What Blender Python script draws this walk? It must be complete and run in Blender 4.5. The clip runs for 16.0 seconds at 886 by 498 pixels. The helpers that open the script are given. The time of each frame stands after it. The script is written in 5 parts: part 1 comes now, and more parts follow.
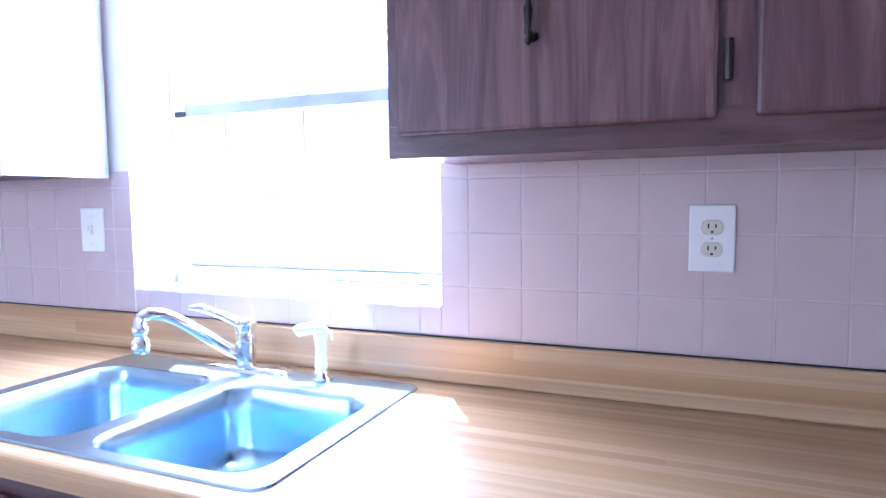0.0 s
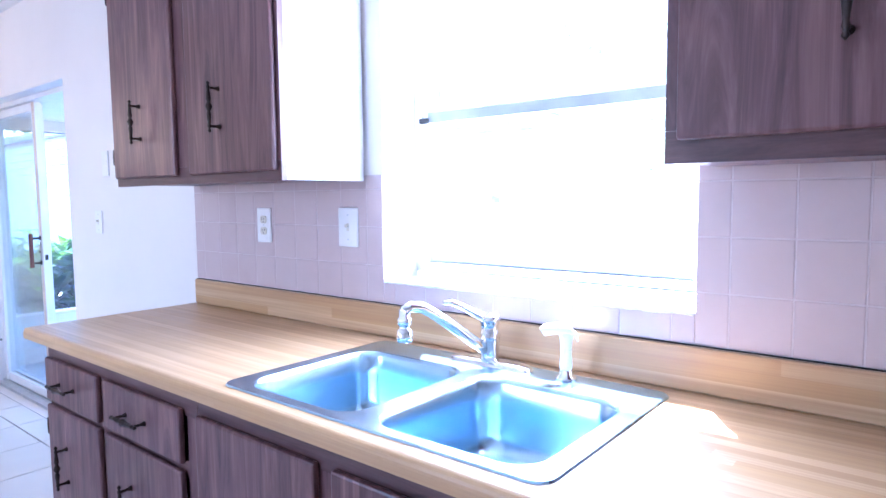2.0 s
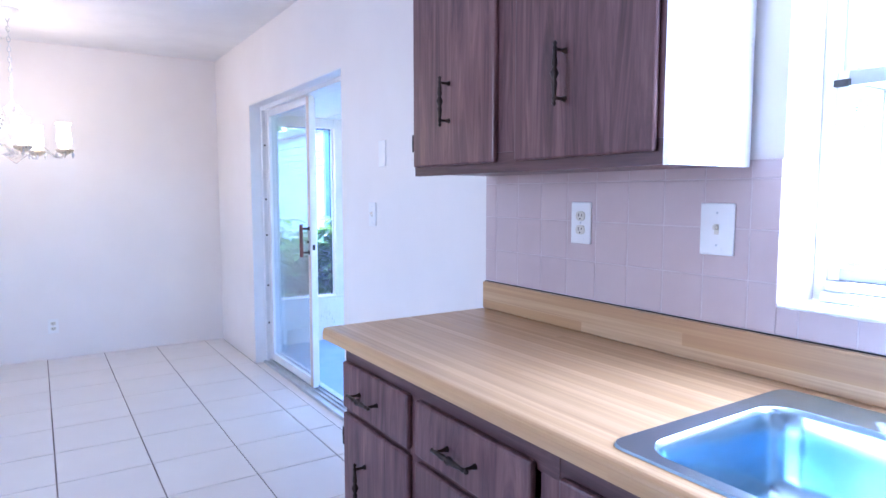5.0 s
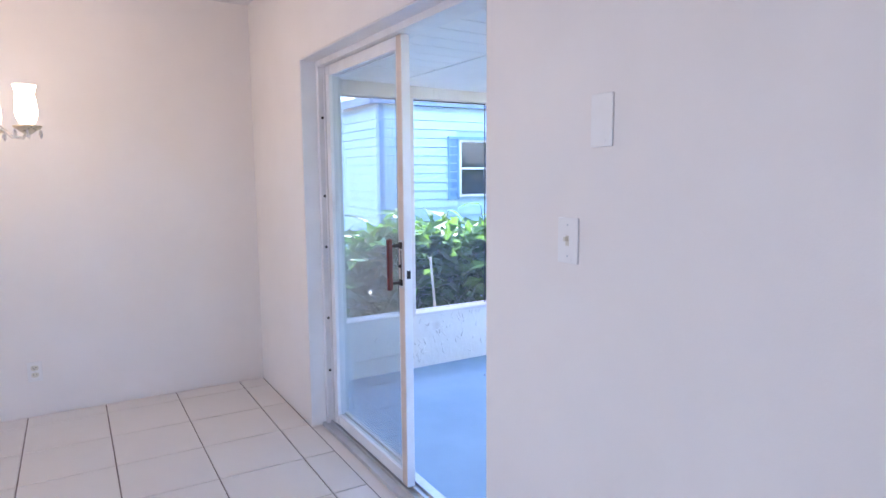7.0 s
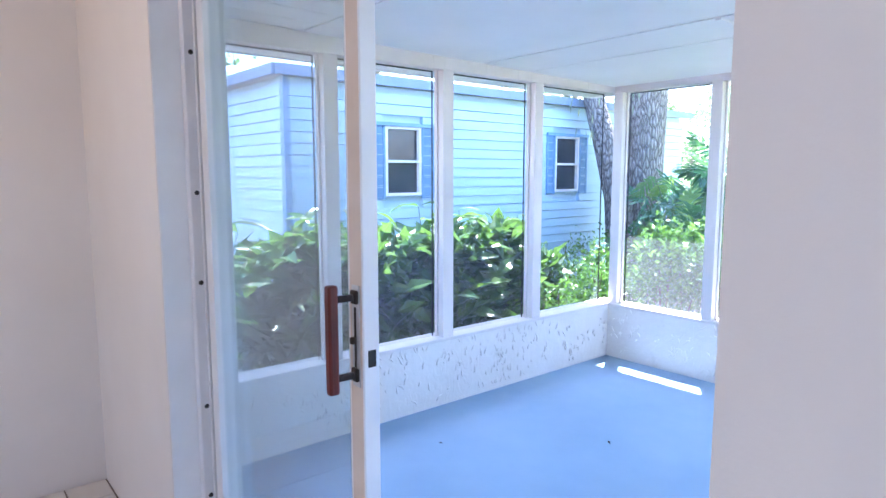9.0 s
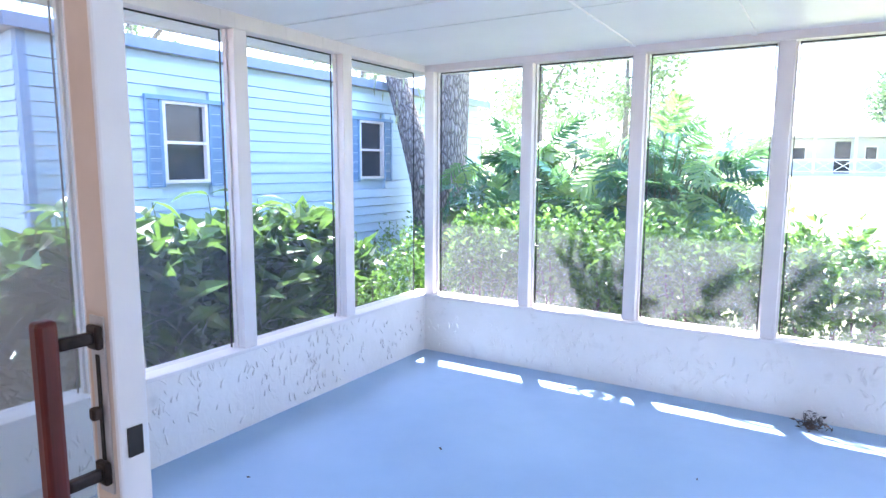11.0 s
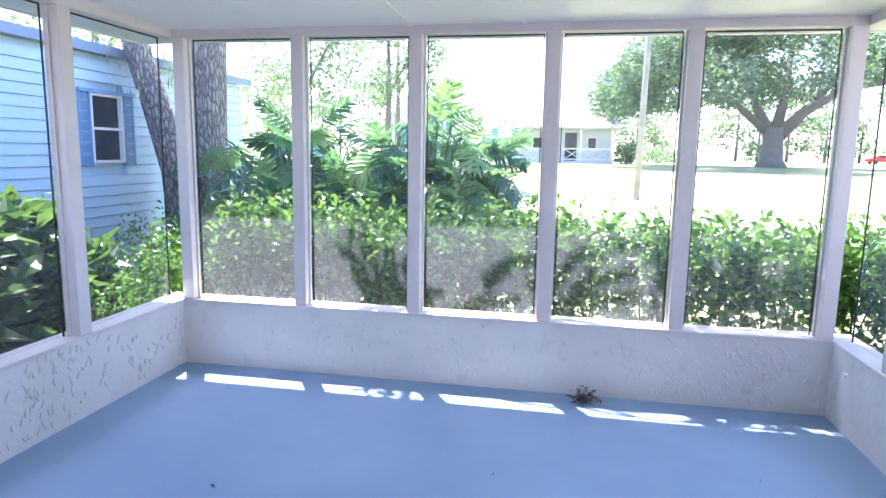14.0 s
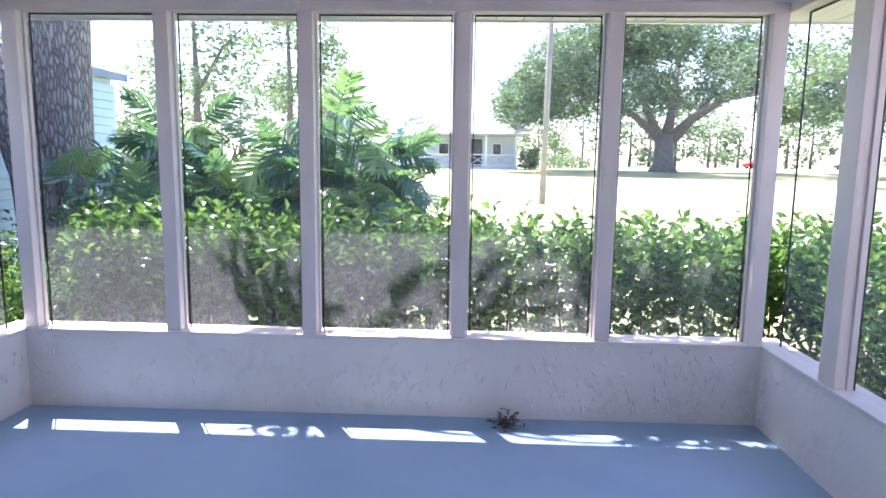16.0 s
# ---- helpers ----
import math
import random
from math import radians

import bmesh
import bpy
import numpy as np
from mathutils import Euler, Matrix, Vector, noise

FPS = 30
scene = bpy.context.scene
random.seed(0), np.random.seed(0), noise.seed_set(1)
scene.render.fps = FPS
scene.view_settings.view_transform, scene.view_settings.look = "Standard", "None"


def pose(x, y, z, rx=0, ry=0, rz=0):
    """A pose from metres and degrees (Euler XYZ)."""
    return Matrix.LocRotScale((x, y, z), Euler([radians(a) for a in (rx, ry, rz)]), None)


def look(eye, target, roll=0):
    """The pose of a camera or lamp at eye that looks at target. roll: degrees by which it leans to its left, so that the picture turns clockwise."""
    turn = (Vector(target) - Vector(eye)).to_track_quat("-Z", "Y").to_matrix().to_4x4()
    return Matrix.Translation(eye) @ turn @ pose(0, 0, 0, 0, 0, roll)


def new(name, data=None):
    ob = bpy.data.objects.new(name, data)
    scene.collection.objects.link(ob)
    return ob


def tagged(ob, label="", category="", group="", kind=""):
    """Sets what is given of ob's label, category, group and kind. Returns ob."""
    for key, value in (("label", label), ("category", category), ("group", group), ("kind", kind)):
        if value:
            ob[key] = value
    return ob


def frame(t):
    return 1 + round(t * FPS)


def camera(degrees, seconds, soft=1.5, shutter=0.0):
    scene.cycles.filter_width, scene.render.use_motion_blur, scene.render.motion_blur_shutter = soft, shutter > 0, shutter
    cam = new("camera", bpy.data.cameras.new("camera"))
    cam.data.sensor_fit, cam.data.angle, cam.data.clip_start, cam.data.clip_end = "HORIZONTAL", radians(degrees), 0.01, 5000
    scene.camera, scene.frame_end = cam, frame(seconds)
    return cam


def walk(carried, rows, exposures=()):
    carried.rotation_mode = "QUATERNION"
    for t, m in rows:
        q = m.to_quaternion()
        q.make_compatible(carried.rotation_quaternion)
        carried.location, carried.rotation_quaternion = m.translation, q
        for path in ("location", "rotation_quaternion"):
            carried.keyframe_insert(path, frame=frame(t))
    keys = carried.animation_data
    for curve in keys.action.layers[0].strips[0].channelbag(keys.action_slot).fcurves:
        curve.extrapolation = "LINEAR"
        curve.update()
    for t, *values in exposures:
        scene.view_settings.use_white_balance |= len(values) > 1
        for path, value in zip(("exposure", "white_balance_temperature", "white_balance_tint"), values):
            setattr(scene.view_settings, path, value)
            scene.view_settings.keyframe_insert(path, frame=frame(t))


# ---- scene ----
cam = camera(70.7, 16.0)
PATH = [
    (0, (0.358, -1.305, 1.328), (-0.407, 0.537, 1.172), -0.7),
    (0.5, (0.327, -1.329, 1.322), (-0.548, 0.463, 1.167), -0.6),
    (1, (0.305, -1.346, 1.331), (-0.667, 0.395, 1.169), -0.6),
    (1.5, (0.273, -1.371, 1.341), (-0.81, 0.303, 1.18), -0.6),
    (2, (0.232, -1.405, 1.347), (-1.019, 0.147, 1.183), -0.6),
    (2.5, (0.207, -1.414, 1.348), (-1.194, 0.003, 1.181), -0.5),
    (3, (0.189, -1.429, 1.349), (-1.303, -0.108, 1.18), -0.4),
    (3.5, (0.123, -1.458, 1.348), (-1.435, -0.216, 1.175), -0.5),
    (4, (-0.018, -1.495, 1.343), (-1.639, -0.336, 1.171), -0.3),
    (4.5, (-0.153, -1.497, 1.333), (-1.806, -0.384, 1.162), -0.1),
    (5, (-0.369, -1.412, 1.339), (-2.039, -0.326, 1.165), 0.0),
    (5.2, (-0.503, -1.358, 1.369), (-2.182, -0.285, 1.191), -0.2),
    (7.3, (-2.225, -1.036, 1.414), (-3.931, -0.02, 1.173), -0.5),
    (7.5, (-2.382, -0.987, 1.417), (-4.082, 0.038, 1.173), -0.5),
    (8, (-2.706, -0.838, 1.386), (-4.371, 0.246, 1.147), -0.3),
    (8.5, (-3.005, -0.686, 1.375), (-4.626, 0.461, 1.136), -0.4),
    (9, (-3.286, -0.545, 1.355), (-4.813, 0.725, 1.119), 0.0),
    (9.5, (-3.492, -0.407, 1.332), (-4.854, 1.04, 1.104), 0.2),
    (10, (-3.641, -0.316, 1.309), (-4.88, 1.238, 1.086), 0.3),
    (12.5, (-3.662, -0.228, 1.297), (-4.514, 1.552, 0.978), 0.4),
    (13, (-3.678, -0.163, 1.285), (-4.488, 1.637, 0.961), 0.5),
    (13.5, (-3.785, -0.053, 1.278), (-4.439, 1.812, 0.969), 0.9),
    (14, (-3.851, 0.029, 1.303), (-4.213, 1.973, 1.0), 1.0),
    (14.5, (-3.866, 0.104, 1.304), (-4.102, 2.067, 1.001), 0.9),
    (15, (-3.871, 0.129, 1.287), (-4.03, 2.102, 0.997), 0.8),
    (15.5, (-3.886, 0.276, 1.272), (-3.983, 2.253, 0.987), 0.8),
    (16, (-3.889, 0.487, 1.247), (-3.963, 2.467, 0.97), 0.8),
]
EXPOSURE = [(0, 4.2, 4750, 21), (2.5, 4.2, 4750, 20), (4, 4.0, 4750, 20), (5, 3.95, 4750, 20), (7.5, 3.5, 5500, 21), (8.5, 3.45, 5450, 20), (9, 3.42, 5400, 19), (10, 3.4, 5600, 21),
            (12.5, 3.1, 5900, 25), (14, 2.78, 5850, 25), (15, 2.5, 5900, 28), (16, 2.28, 6050, 30)]
walk(cam, [(t, look(eye, target, roll)) for t, eye, target, roll in PATH], EXPOSURE)

# ---- light ----
SUN = Vector((-0.24, 0.385, 1.0)).normalized()
world = bpy.data.worlds.new("world")
scene.world = world
world.use_nodes = True
wn = world.node_tree.nodes
sky = wn.new("ShaderNodeTexSky")
sky.sky_type = "NISHITA"
sky.sun_disc = False
sky.sun_elevation = math.asin(SUN.z)
sky.sun_rotation = math.atan2(SUN.x, SUN.y)
world.node_tree.links.new(sky.outputs[0], wn["Background"].inputs[0])
wn["Background"].inputs[1].default_value = 0.12

sun = new("sun", bpy.data.lights.new("sun", "SUN"))
sun.data.energy, sun.data.angle, sun.data.color = 4.5, radians(0.5), (1.0, 0.95, 0.86)
sun.matrix_world = look(SUN * 30, (0, 0, 0))


def window_light(name, eye, target, w, h, watts, color):
    """Daylight of the sky standing in a window's opening."""
    ob = new(name, bpy.data.lights.new(name, "AREA"))
    ob.data.shape, ob.data.size, ob.data.size_y = "RECTANGLE", w, h
    ob.data.energy, ob.data.color = watts, color
    ob.matrix_world = look(eye, target)
    return ob


window_light("kitchen_window_daylight", (-0.66, 0.215, 1.6), (-0.66, -2.0, 1.55), 0.86, 0.95, 4.5, (0.9, 0.95, 1.0))
window_light("rear_window_daylight", (-2.6, -4.28, 1.45), (-2.6, 0, 1.4), 1.1, 1.4, 2.2, (0.95, 0.96, 1.0))

# ---- materials ----


class Mat:
    """A small builder round one Principled node tree."""

    def __init__(self, name, rough=0.6, metal=0.0, spec=0.5):
        self.m = bpy.data.materials.new(name)
        self.m.use_nodes = True
        self.nt = self.m.node_tree
        self.b = self.nt.nodes["Principled BSDF"]
        self.b.inputs["Roughness"].default_value = rough
        self.b.inputs["Metallic"].default_value = metal
        self.b.inputs["Specular IOR Level"].default_value = spec
        self.co = self.nt.nodes.new("ShaderNodeTexCoord").outputs["Object"]

    def link(self, a, b):
        self.nt.links.new(a, b)

    def scaled(self, scale, rot=(0, 0, 0)):
        n = self.nt.nodes.new("ShaderNodeMapping")
        n.inputs["Scale"].default_value = scale
        n.inputs["Rotation"].default_value = [radians(a) for a in rot]
        self.link(self.co, n.inputs["Vector"])
        return n.outputs[0]

    def noise(self, scale, detail=4, vec=None, rough=0.55, distort=0.0):
        n = self.nt.nodes.new("ShaderNodeTexNoise")
        n.inputs["Scale"].default_value, n.inputs["Detail"].default_value = scale, detail
        n.inputs["Roughness"].default_value, n.inputs["Distortion"].default_value = rough, distort
        self.link(vec or self.co, n.inputs["Vector"])
        return n.outputs[0]

    def voronoi(self, scale, vec=None, feature="F1"):
        n = self.nt.nodes.new("ShaderNodeTexVoronoi")
        n.feature = feature
        n.inputs["Scale"].default_value = scale
        self.link(vec or self.co, n.inputs["Vector"])
        return n.outputs[0]

    def ramp(self, fac, stops):
        n = self.nt.nodes.new("ShaderNodeValToRGB")
        e = n.color_ramp.elements
        while len(e) < len(stops):
            e.new(0.5)
        for k, (p, c) in zip(e, stops):
            k.position, k.color = p, (*c, 1) if len(c) == 3 else c
        self.link(fac, n.inputs[0])
        return n.outputs[0]

    def mix(self, fac, a, b, mode="MIX"):
        n = self.nt.nodes.new("ShaderNodeMix")
        n.data_type, n.blend_type = "RGBA", mode
        for k, v in ((0, fac), (6, a), (7, b)):
            if isinstance(v, (int, float)):
                n.inputs[k].default_value = v
            elif isinstance(v, tuple):
                n.inputs[k].default_value = (*v, 1)
            else:
                self.link(v, n.inputs[k])
        return n.outputs[2]

    def math(self, op, a, b=0.0):
        n = self.nt.nodes.new("ShaderNodeMath")
        n.operation = op
        for k, v in ((0, a), (1, b)):
            if isinstance(v, (int, float)):
                n.inputs[k].default_value = v
            else:
                self.link(v, n.inputs[k])
        return n.outputs[0]

    def random(self, island=False):
        if island:
            return self.nt.nodes.new("ShaderNodeNewGeometry").outputs["Random Per Island"]
        return self.nt.nodes.new("ShaderNodeObjectInfo").outputs["Random"]

    def shift(self):
        """Gives every object its own stretch of the pattern."""
        n = self.nt.nodes.new("ShaderNodeVectorMath")
        n.operation = "ADD"
        self.link(self.co, n.inputs[0])
        self.link(self.math("MULTIPLY", self.random(), 37.0), n.inputs[1])
        self.co = n.outputs[0]
        return self

    def color(self, c):
        self.link(c, self.b.inputs["Base Color"])
        return self

    def bump(self, h, strength=0.2, dist=0.01):
        n = self.nt.nodes.new("ShaderNodeBump")
        n.inputs["Strength"].default_value, n.inputs["Distance"].default_value = strength, dist
        self.link(h, n.inputs["Height"])
        self.link(n.outputs[0], self.b.inputs["Normal"])
        return self

    def rough(self, fac, lo, hi):
        self.link(self.ramp(fac, [(0.3, (lo,) * 3), (0.7, (hi,) * 3)]), self.b.inputs["Roughness"])
        return self


def two_tone(name, a, b, scale=3.0, rough=0.6, fine=60, bump=0.1, metal=0.0, dist=0.004, spec=0.5):
    m = Mat(name, rough, metal, spec)
    m.color(m.ramp(m.noise(scale, 5), [(0.32, a), (0.68, b)]))
    m.bump(m.noise(fine, 3), bump, dist)
    m.rough(m.noise(scale * 2.3, 3), max(0.02, rough - 0.06), min(1, rough + 0.06))
    return m.m


wall_paint = two_tone("wall_paint", (0.79, 0.745, 0.70), (0.835, 0.795, 0.755), 1.6, 0.55, 150, 0.12, dist=0.003)
trim_paint = two_tone("trim_paint", (0.80, 0.80, 0.80), (0.86, 0.86, 0.86), 4, 0.4, 80, 0.08)
ceiling_mat = two_tone("ceiling_texture", (0.78, 0.77, 0.76), (0.86, 0.85, 0.84), 2.2, 0.85, 90, 0.5, dist=0.01)

m = Mat("backsplash_tile_glaze", 0.16).shift()
m.color(m.mix(m.math("MULTIPLY", m.random(), 0.5), m.ramp(m.noise(9, 3), [(0.3, (0.55, 0.44, 0.43)), (0.7, (0.59, 0.48, 0.47))]), (0.57, 0.47, 0.455)))
m.bump(m.noise(14, 2), 0.12, 0.004)
tile_pink = m.m
grout_pale = two_tone("pale_grout", (0.56, 0.475, 0.475), (0.63, 0.545, 0.545), 20, 0.9, 200, 0.2)

m = Mat("floor_tile_glaze", 0.3).shift()
base = m.ramp(m.noise(5, 5), [(0.3, (0.725, 0.685, 0.64)), (0.7, (0.755, 0.715, 0.67))])
m.color(m.mix(m.math("MULTIPLY", m.random(), 0.3), base, (0.68, 0.64, 0.595)))
m.bump(m.noise(40, 3), 0.06, 0.003).rough(m.noise(7, 3), 0.32, 0.42)
floor_tile_mat = m.m
floor_grout = two_tone("floor_grout", (0.20, 0.17, 0.155), (0.30, 0.26, 0.24), 9, 0.95, 200, 0.2)


def wood(name, dark, mid, light, axis=2, rough=0.4):
    m = Mat(name, rough).shift()
    sc = [17, 17, 17]
    sc[axis] = 1.5
    fine = [120, 120, 120]
    fine[axis] = 5
    v = m.scaled(sc)
    g = m.noise(1.0, 6, v, 0.62, 2.2)
    f = m.noise(1.0, 3, m.scaled(fine), 0.6)
    c = m.ramp(g, [(0.28, dark), (0.5, mid), (0.74, light)])
    c = m.mix(m.math("MULTIPLY", f, 0.55), c, dark)
    c = m.mix(m.math("MULTIPLY", m.random(), 0.25), c, dark)
    m.color(c).bump(f, 0.14, 0.003).rough(m.noise(4, 3), rough - 0.08, rough + 0.1)
    return m.m


cabinet_wood = wood("cabinet_wood", (0.040, 0.015, 0.019), (0.155, 0.070, 0.072), (0.31, 0.165, 0.15), 2, 0.38)
cabinet_wood_h = wood("cabinet_rail_wood", (0.045, 0.018, 0.020), (0.13, 0.060, 0.058), (0.21, 0.11, 0.10), 0, 0.4)
# pale colour paints the window's glare on the cabinet's dark wood side
glare_side = two_tone("window_glare_side", (0.42, 0.41, 0.43), (0.58, 0.57, 0.59), 5, 0.28, 60, 0.05)
handle_wood = wood("handle_wood", (0.06, 0.008, 0.007), (0.13, 0.018, 0.014), (0.20, 0.032, 0.024), 2, 0.3)

m = Mat("laminate_butcher_block", 0.28)
sepm = m.nt.nodes.new("ShaderNodeSeparateXYZ")
m.link(m.co, sepm.inputs[0])
row = m.math("FLOOR", m.math("MULTIPLY", m.math("ADD", sepm.outputs[1], m.math("MULTIPLY", sepm.outputs[2], 0.8)), 38))
step = m.nt.nodes.new("ShaderNodeTexWhiteNoise")
step.noise_dimensions = "1D"
m.link(row, step.inputs["W"])
off = m.math("ADD", sepm.outputs[0], m.math("MULTIPLY", step.outputs[0], 7.0))
col = m.math("FLOOR", m.math("MULTIPLY", off, 0.3))
pick = m.nt.nodes.new("ShaderNodeTexWhiteNoise")
pick.noise_dimensions = "1D"
m.link(m.math("ADD", m.math("MULTIPLY", row, 17.3), col), pick.inputs["W"])
grain = m.noise(1.0, 5, m.scaled((0.9, 75, 75)), 0.6, 0.3)
c = m.ramp(pick.outputs[0], [(0.0, (0.48, 0.29, 0.125)), (0.5, (0.56, 0.365, 0.18)), (1.0, (0.63, 0.435, 0.24))])
c = m.mix(m.ramp(grain, [(0.35, (0, 0, 0)), (0.72, (0.85, 0.85, 0.85))]), c, (0.38, 0.22, 0.105))
m.color(c).rough(m.noise(6, 4), 0.30, 0.38)
counter_mat = m.m

# blue in this metal's colour paints the sky's reflection on the sink
m = Mat("brushed_steel", 0.27, 1.0)
m.color(m.ramp(m.noise(5, 4), [(0.3, (0.43, 0.59, 0.73)), (0.7, (0.50, 0.65, 0.78))]))
m.rough(m.noise(3, 2), 0.21, 0.255)
steel = m.m
chrome = two_tone("chrome", (0.80, 0.82, 0.84), (0.86, 0.87, 0.88), 6, 0.08, 60, 0.02, 1.0)
iron = two_tone("black_iron", (0.018, 0.014, 0.014), (0.05, 0.035, 0.03), 30, 0.42, 120, 0.2, 0.6)
aluminium = two_tone("aluminium", (0.52, 0.54, 0.57), (0.66, 0.68, 0.70), 8, 0.35, 90, 0.06, 0.85)
alu_dark = two_tone("grey_sash_metal", (0.28, 0.31, 0.35), (0.36, 0.39, 0.43), 8, 0.5, 90, 0.06, 0.0)
alu_white = two_tone("white_painted_metal", (0.74, 0.74, 0.75), (0.82, 0.82, 0.83), 6, 0.38, 70, 0.06)
plastic_white = two_tone("white_plastic", (0.80, 0.79, 0.77), (0.84, 0.83, 0.81), 9, 0.32, 100, 0.02)
plastic_cream = two_tone("cream_plastic", (0.62, 0.58, 0.48), (0.68, 0.64, 0.54), 9, 0.35, 100, 0.02)
dark_slot = two_tone("dark_slot", (0.015, 0.015, 0.017), (0.03, 0.03, 0.032), 20, 0.7, 90, 0.05)
brass = two_tone("aged_brass", (0.62, 0.52, 0.38), (0.74, 0.64, 0.48), 25, 0.3, 90, 0.05, 0.5)
rubber = two_tone("black_seal", (0.012, 0.012, 0.013), (0.03, 0.03, 0.03), 20, 0.6, 90, 0.1)


def clear_glass(name, tint=(1, 1, 1), rough=0.0, haze=0.0):
    """A pane: what lies behind it shows, with a gloss on top."""
    mt = bpy.data.materials.new(name)
    mt.use_nodes = True
    nt = mt.node_tree
    nt.nodes.clear()
    out = nt.nodes.new("ShaderNodeOutputMaterial")
    tr = nt.nodes.new("ShaderNodeBsdfTransparent")
    tr.inputs[0].default_value = (*tint, 1)
    gl = nt.nodes.new("ShaderNodeBsdfGlossy")
    gl.inputs["Roughness"].default_value = rough + 0.02
    lw = nt.nodes.new("ShaderNodeLayerWeight")
    lw.inputs[0].default_value = 0.5
    pw = nt.nodes.new("ShaderNodeMath")
    pw.operation = "POWER"
    pw.inputs[1].default_value = 4.0
    nt.links.new(lw.outputs["Facing"], pw.inputs[0])
    fr = nt.nodes.new("ShaderNodeMath")
    fr.operation = "MULTIPLY_ADD"
    fr.inputs[1].default_value, fr.inputs[2].default_value = 0.8, 0.035
    nt.links.new(pw.outputs[0], fr.inputs[0])
    mx = nt.nodes.new("ShaderNodeMixShader")
    nt.links.new(fr.outputs[0], mx.inputs[0])
    nt.links.new(tr.outputs[0], mx.inputs[1])
    nt.links.new(gl.outputs[0], mx.inputs[2])
    last = mx.outputs[0]
    if haze:
        df = nt.nodes.new("ShaderNodeBsdfDiffuse")
        df.inputs[0].default_value = (0.75, 0.76, 0.78, 1)
        ns = nt.nodes.new("ShaderNodeTexNoise")
        ns.inputs["Scale"].default_value = 4
        mu = nt.nodes.new("ShaderNodeMath")
        mu.operation = "MULTIPLY"
        mu.inputs[1].default_value = haze * 2
        nt.links.new(ns.outputs[0], mu.inputs[0])
        m2 = nt.nodes.new("ShaderNodeMixShader")
        nt.links.new(mu.outputs[0], m2.inputs[0])
        nt.links.new(last, m2.inputs[1])
        nt.links.new(df.outputs[0], m2.inputs[2])
        last = m2.outputs[0]
    nt.links.new(last, out.inputs[0])
    return mt


door_glass = clear_glass("door_glass", (0.93, 0.96, 0.97), 0.0, 0.02)
# heavy haze here paints the window's washed-out bloom into the pane
window_glass = clear_glass("window_glass", (0.94, 0.97, 0.98), 0.0, 0.17)
crystal = clear_glass("crystal", (0.93, 0.92, 0.90), 0.02, 0.25)

# fine insect screen: grey thread share, raised low down to paint sunlit haze
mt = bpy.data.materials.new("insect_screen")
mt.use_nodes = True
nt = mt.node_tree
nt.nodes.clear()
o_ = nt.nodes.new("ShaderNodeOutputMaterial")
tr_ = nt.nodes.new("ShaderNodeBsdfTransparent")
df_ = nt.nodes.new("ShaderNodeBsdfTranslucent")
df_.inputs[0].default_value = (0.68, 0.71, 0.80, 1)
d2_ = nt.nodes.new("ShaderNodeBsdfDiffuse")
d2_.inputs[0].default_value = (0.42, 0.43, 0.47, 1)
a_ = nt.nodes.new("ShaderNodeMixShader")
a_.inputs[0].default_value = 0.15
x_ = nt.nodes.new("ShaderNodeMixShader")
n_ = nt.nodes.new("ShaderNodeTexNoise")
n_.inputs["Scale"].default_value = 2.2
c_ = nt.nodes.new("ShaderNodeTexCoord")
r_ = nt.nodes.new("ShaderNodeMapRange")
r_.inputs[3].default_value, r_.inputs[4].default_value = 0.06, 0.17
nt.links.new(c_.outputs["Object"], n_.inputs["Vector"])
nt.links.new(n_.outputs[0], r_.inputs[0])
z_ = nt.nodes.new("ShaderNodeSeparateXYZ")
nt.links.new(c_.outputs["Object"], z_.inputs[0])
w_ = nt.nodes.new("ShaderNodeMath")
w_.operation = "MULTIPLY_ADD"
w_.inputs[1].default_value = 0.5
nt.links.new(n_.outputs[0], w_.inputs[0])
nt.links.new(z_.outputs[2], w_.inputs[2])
# by height: the sunlit glow of the lower screen is put into the mix
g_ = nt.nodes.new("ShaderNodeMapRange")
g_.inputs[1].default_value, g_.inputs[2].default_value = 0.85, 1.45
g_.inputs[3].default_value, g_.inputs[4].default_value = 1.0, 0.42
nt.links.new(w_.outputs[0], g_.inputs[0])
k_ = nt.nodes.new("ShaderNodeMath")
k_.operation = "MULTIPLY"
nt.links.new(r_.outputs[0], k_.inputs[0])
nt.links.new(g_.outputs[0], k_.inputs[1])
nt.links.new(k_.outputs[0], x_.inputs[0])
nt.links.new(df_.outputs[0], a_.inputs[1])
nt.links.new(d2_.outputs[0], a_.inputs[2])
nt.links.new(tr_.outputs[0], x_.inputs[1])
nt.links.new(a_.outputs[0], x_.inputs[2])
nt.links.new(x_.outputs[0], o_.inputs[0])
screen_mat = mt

m = Mat("painted_porch_floor", 0.42)
c = m.ramp(m.noise(1.7, 6), [(0.3, (0.255, 0.375, 0.52)), (0.7, (0.30, 0.43, 0.58))])
c = m.mix(m.ramp(m.noise(38, 3), [(0.66, (0, 0, 0)), (0.76, (0.35, 0.35, 0.35))]), c, (0.34, 0.40, 0.48))
m.color(c).bump(m.noise(120, 3), 0.12, 0.003).rough(m.noise(3, 4), 0.34, 0.55)
porch_floor_mat = m.m

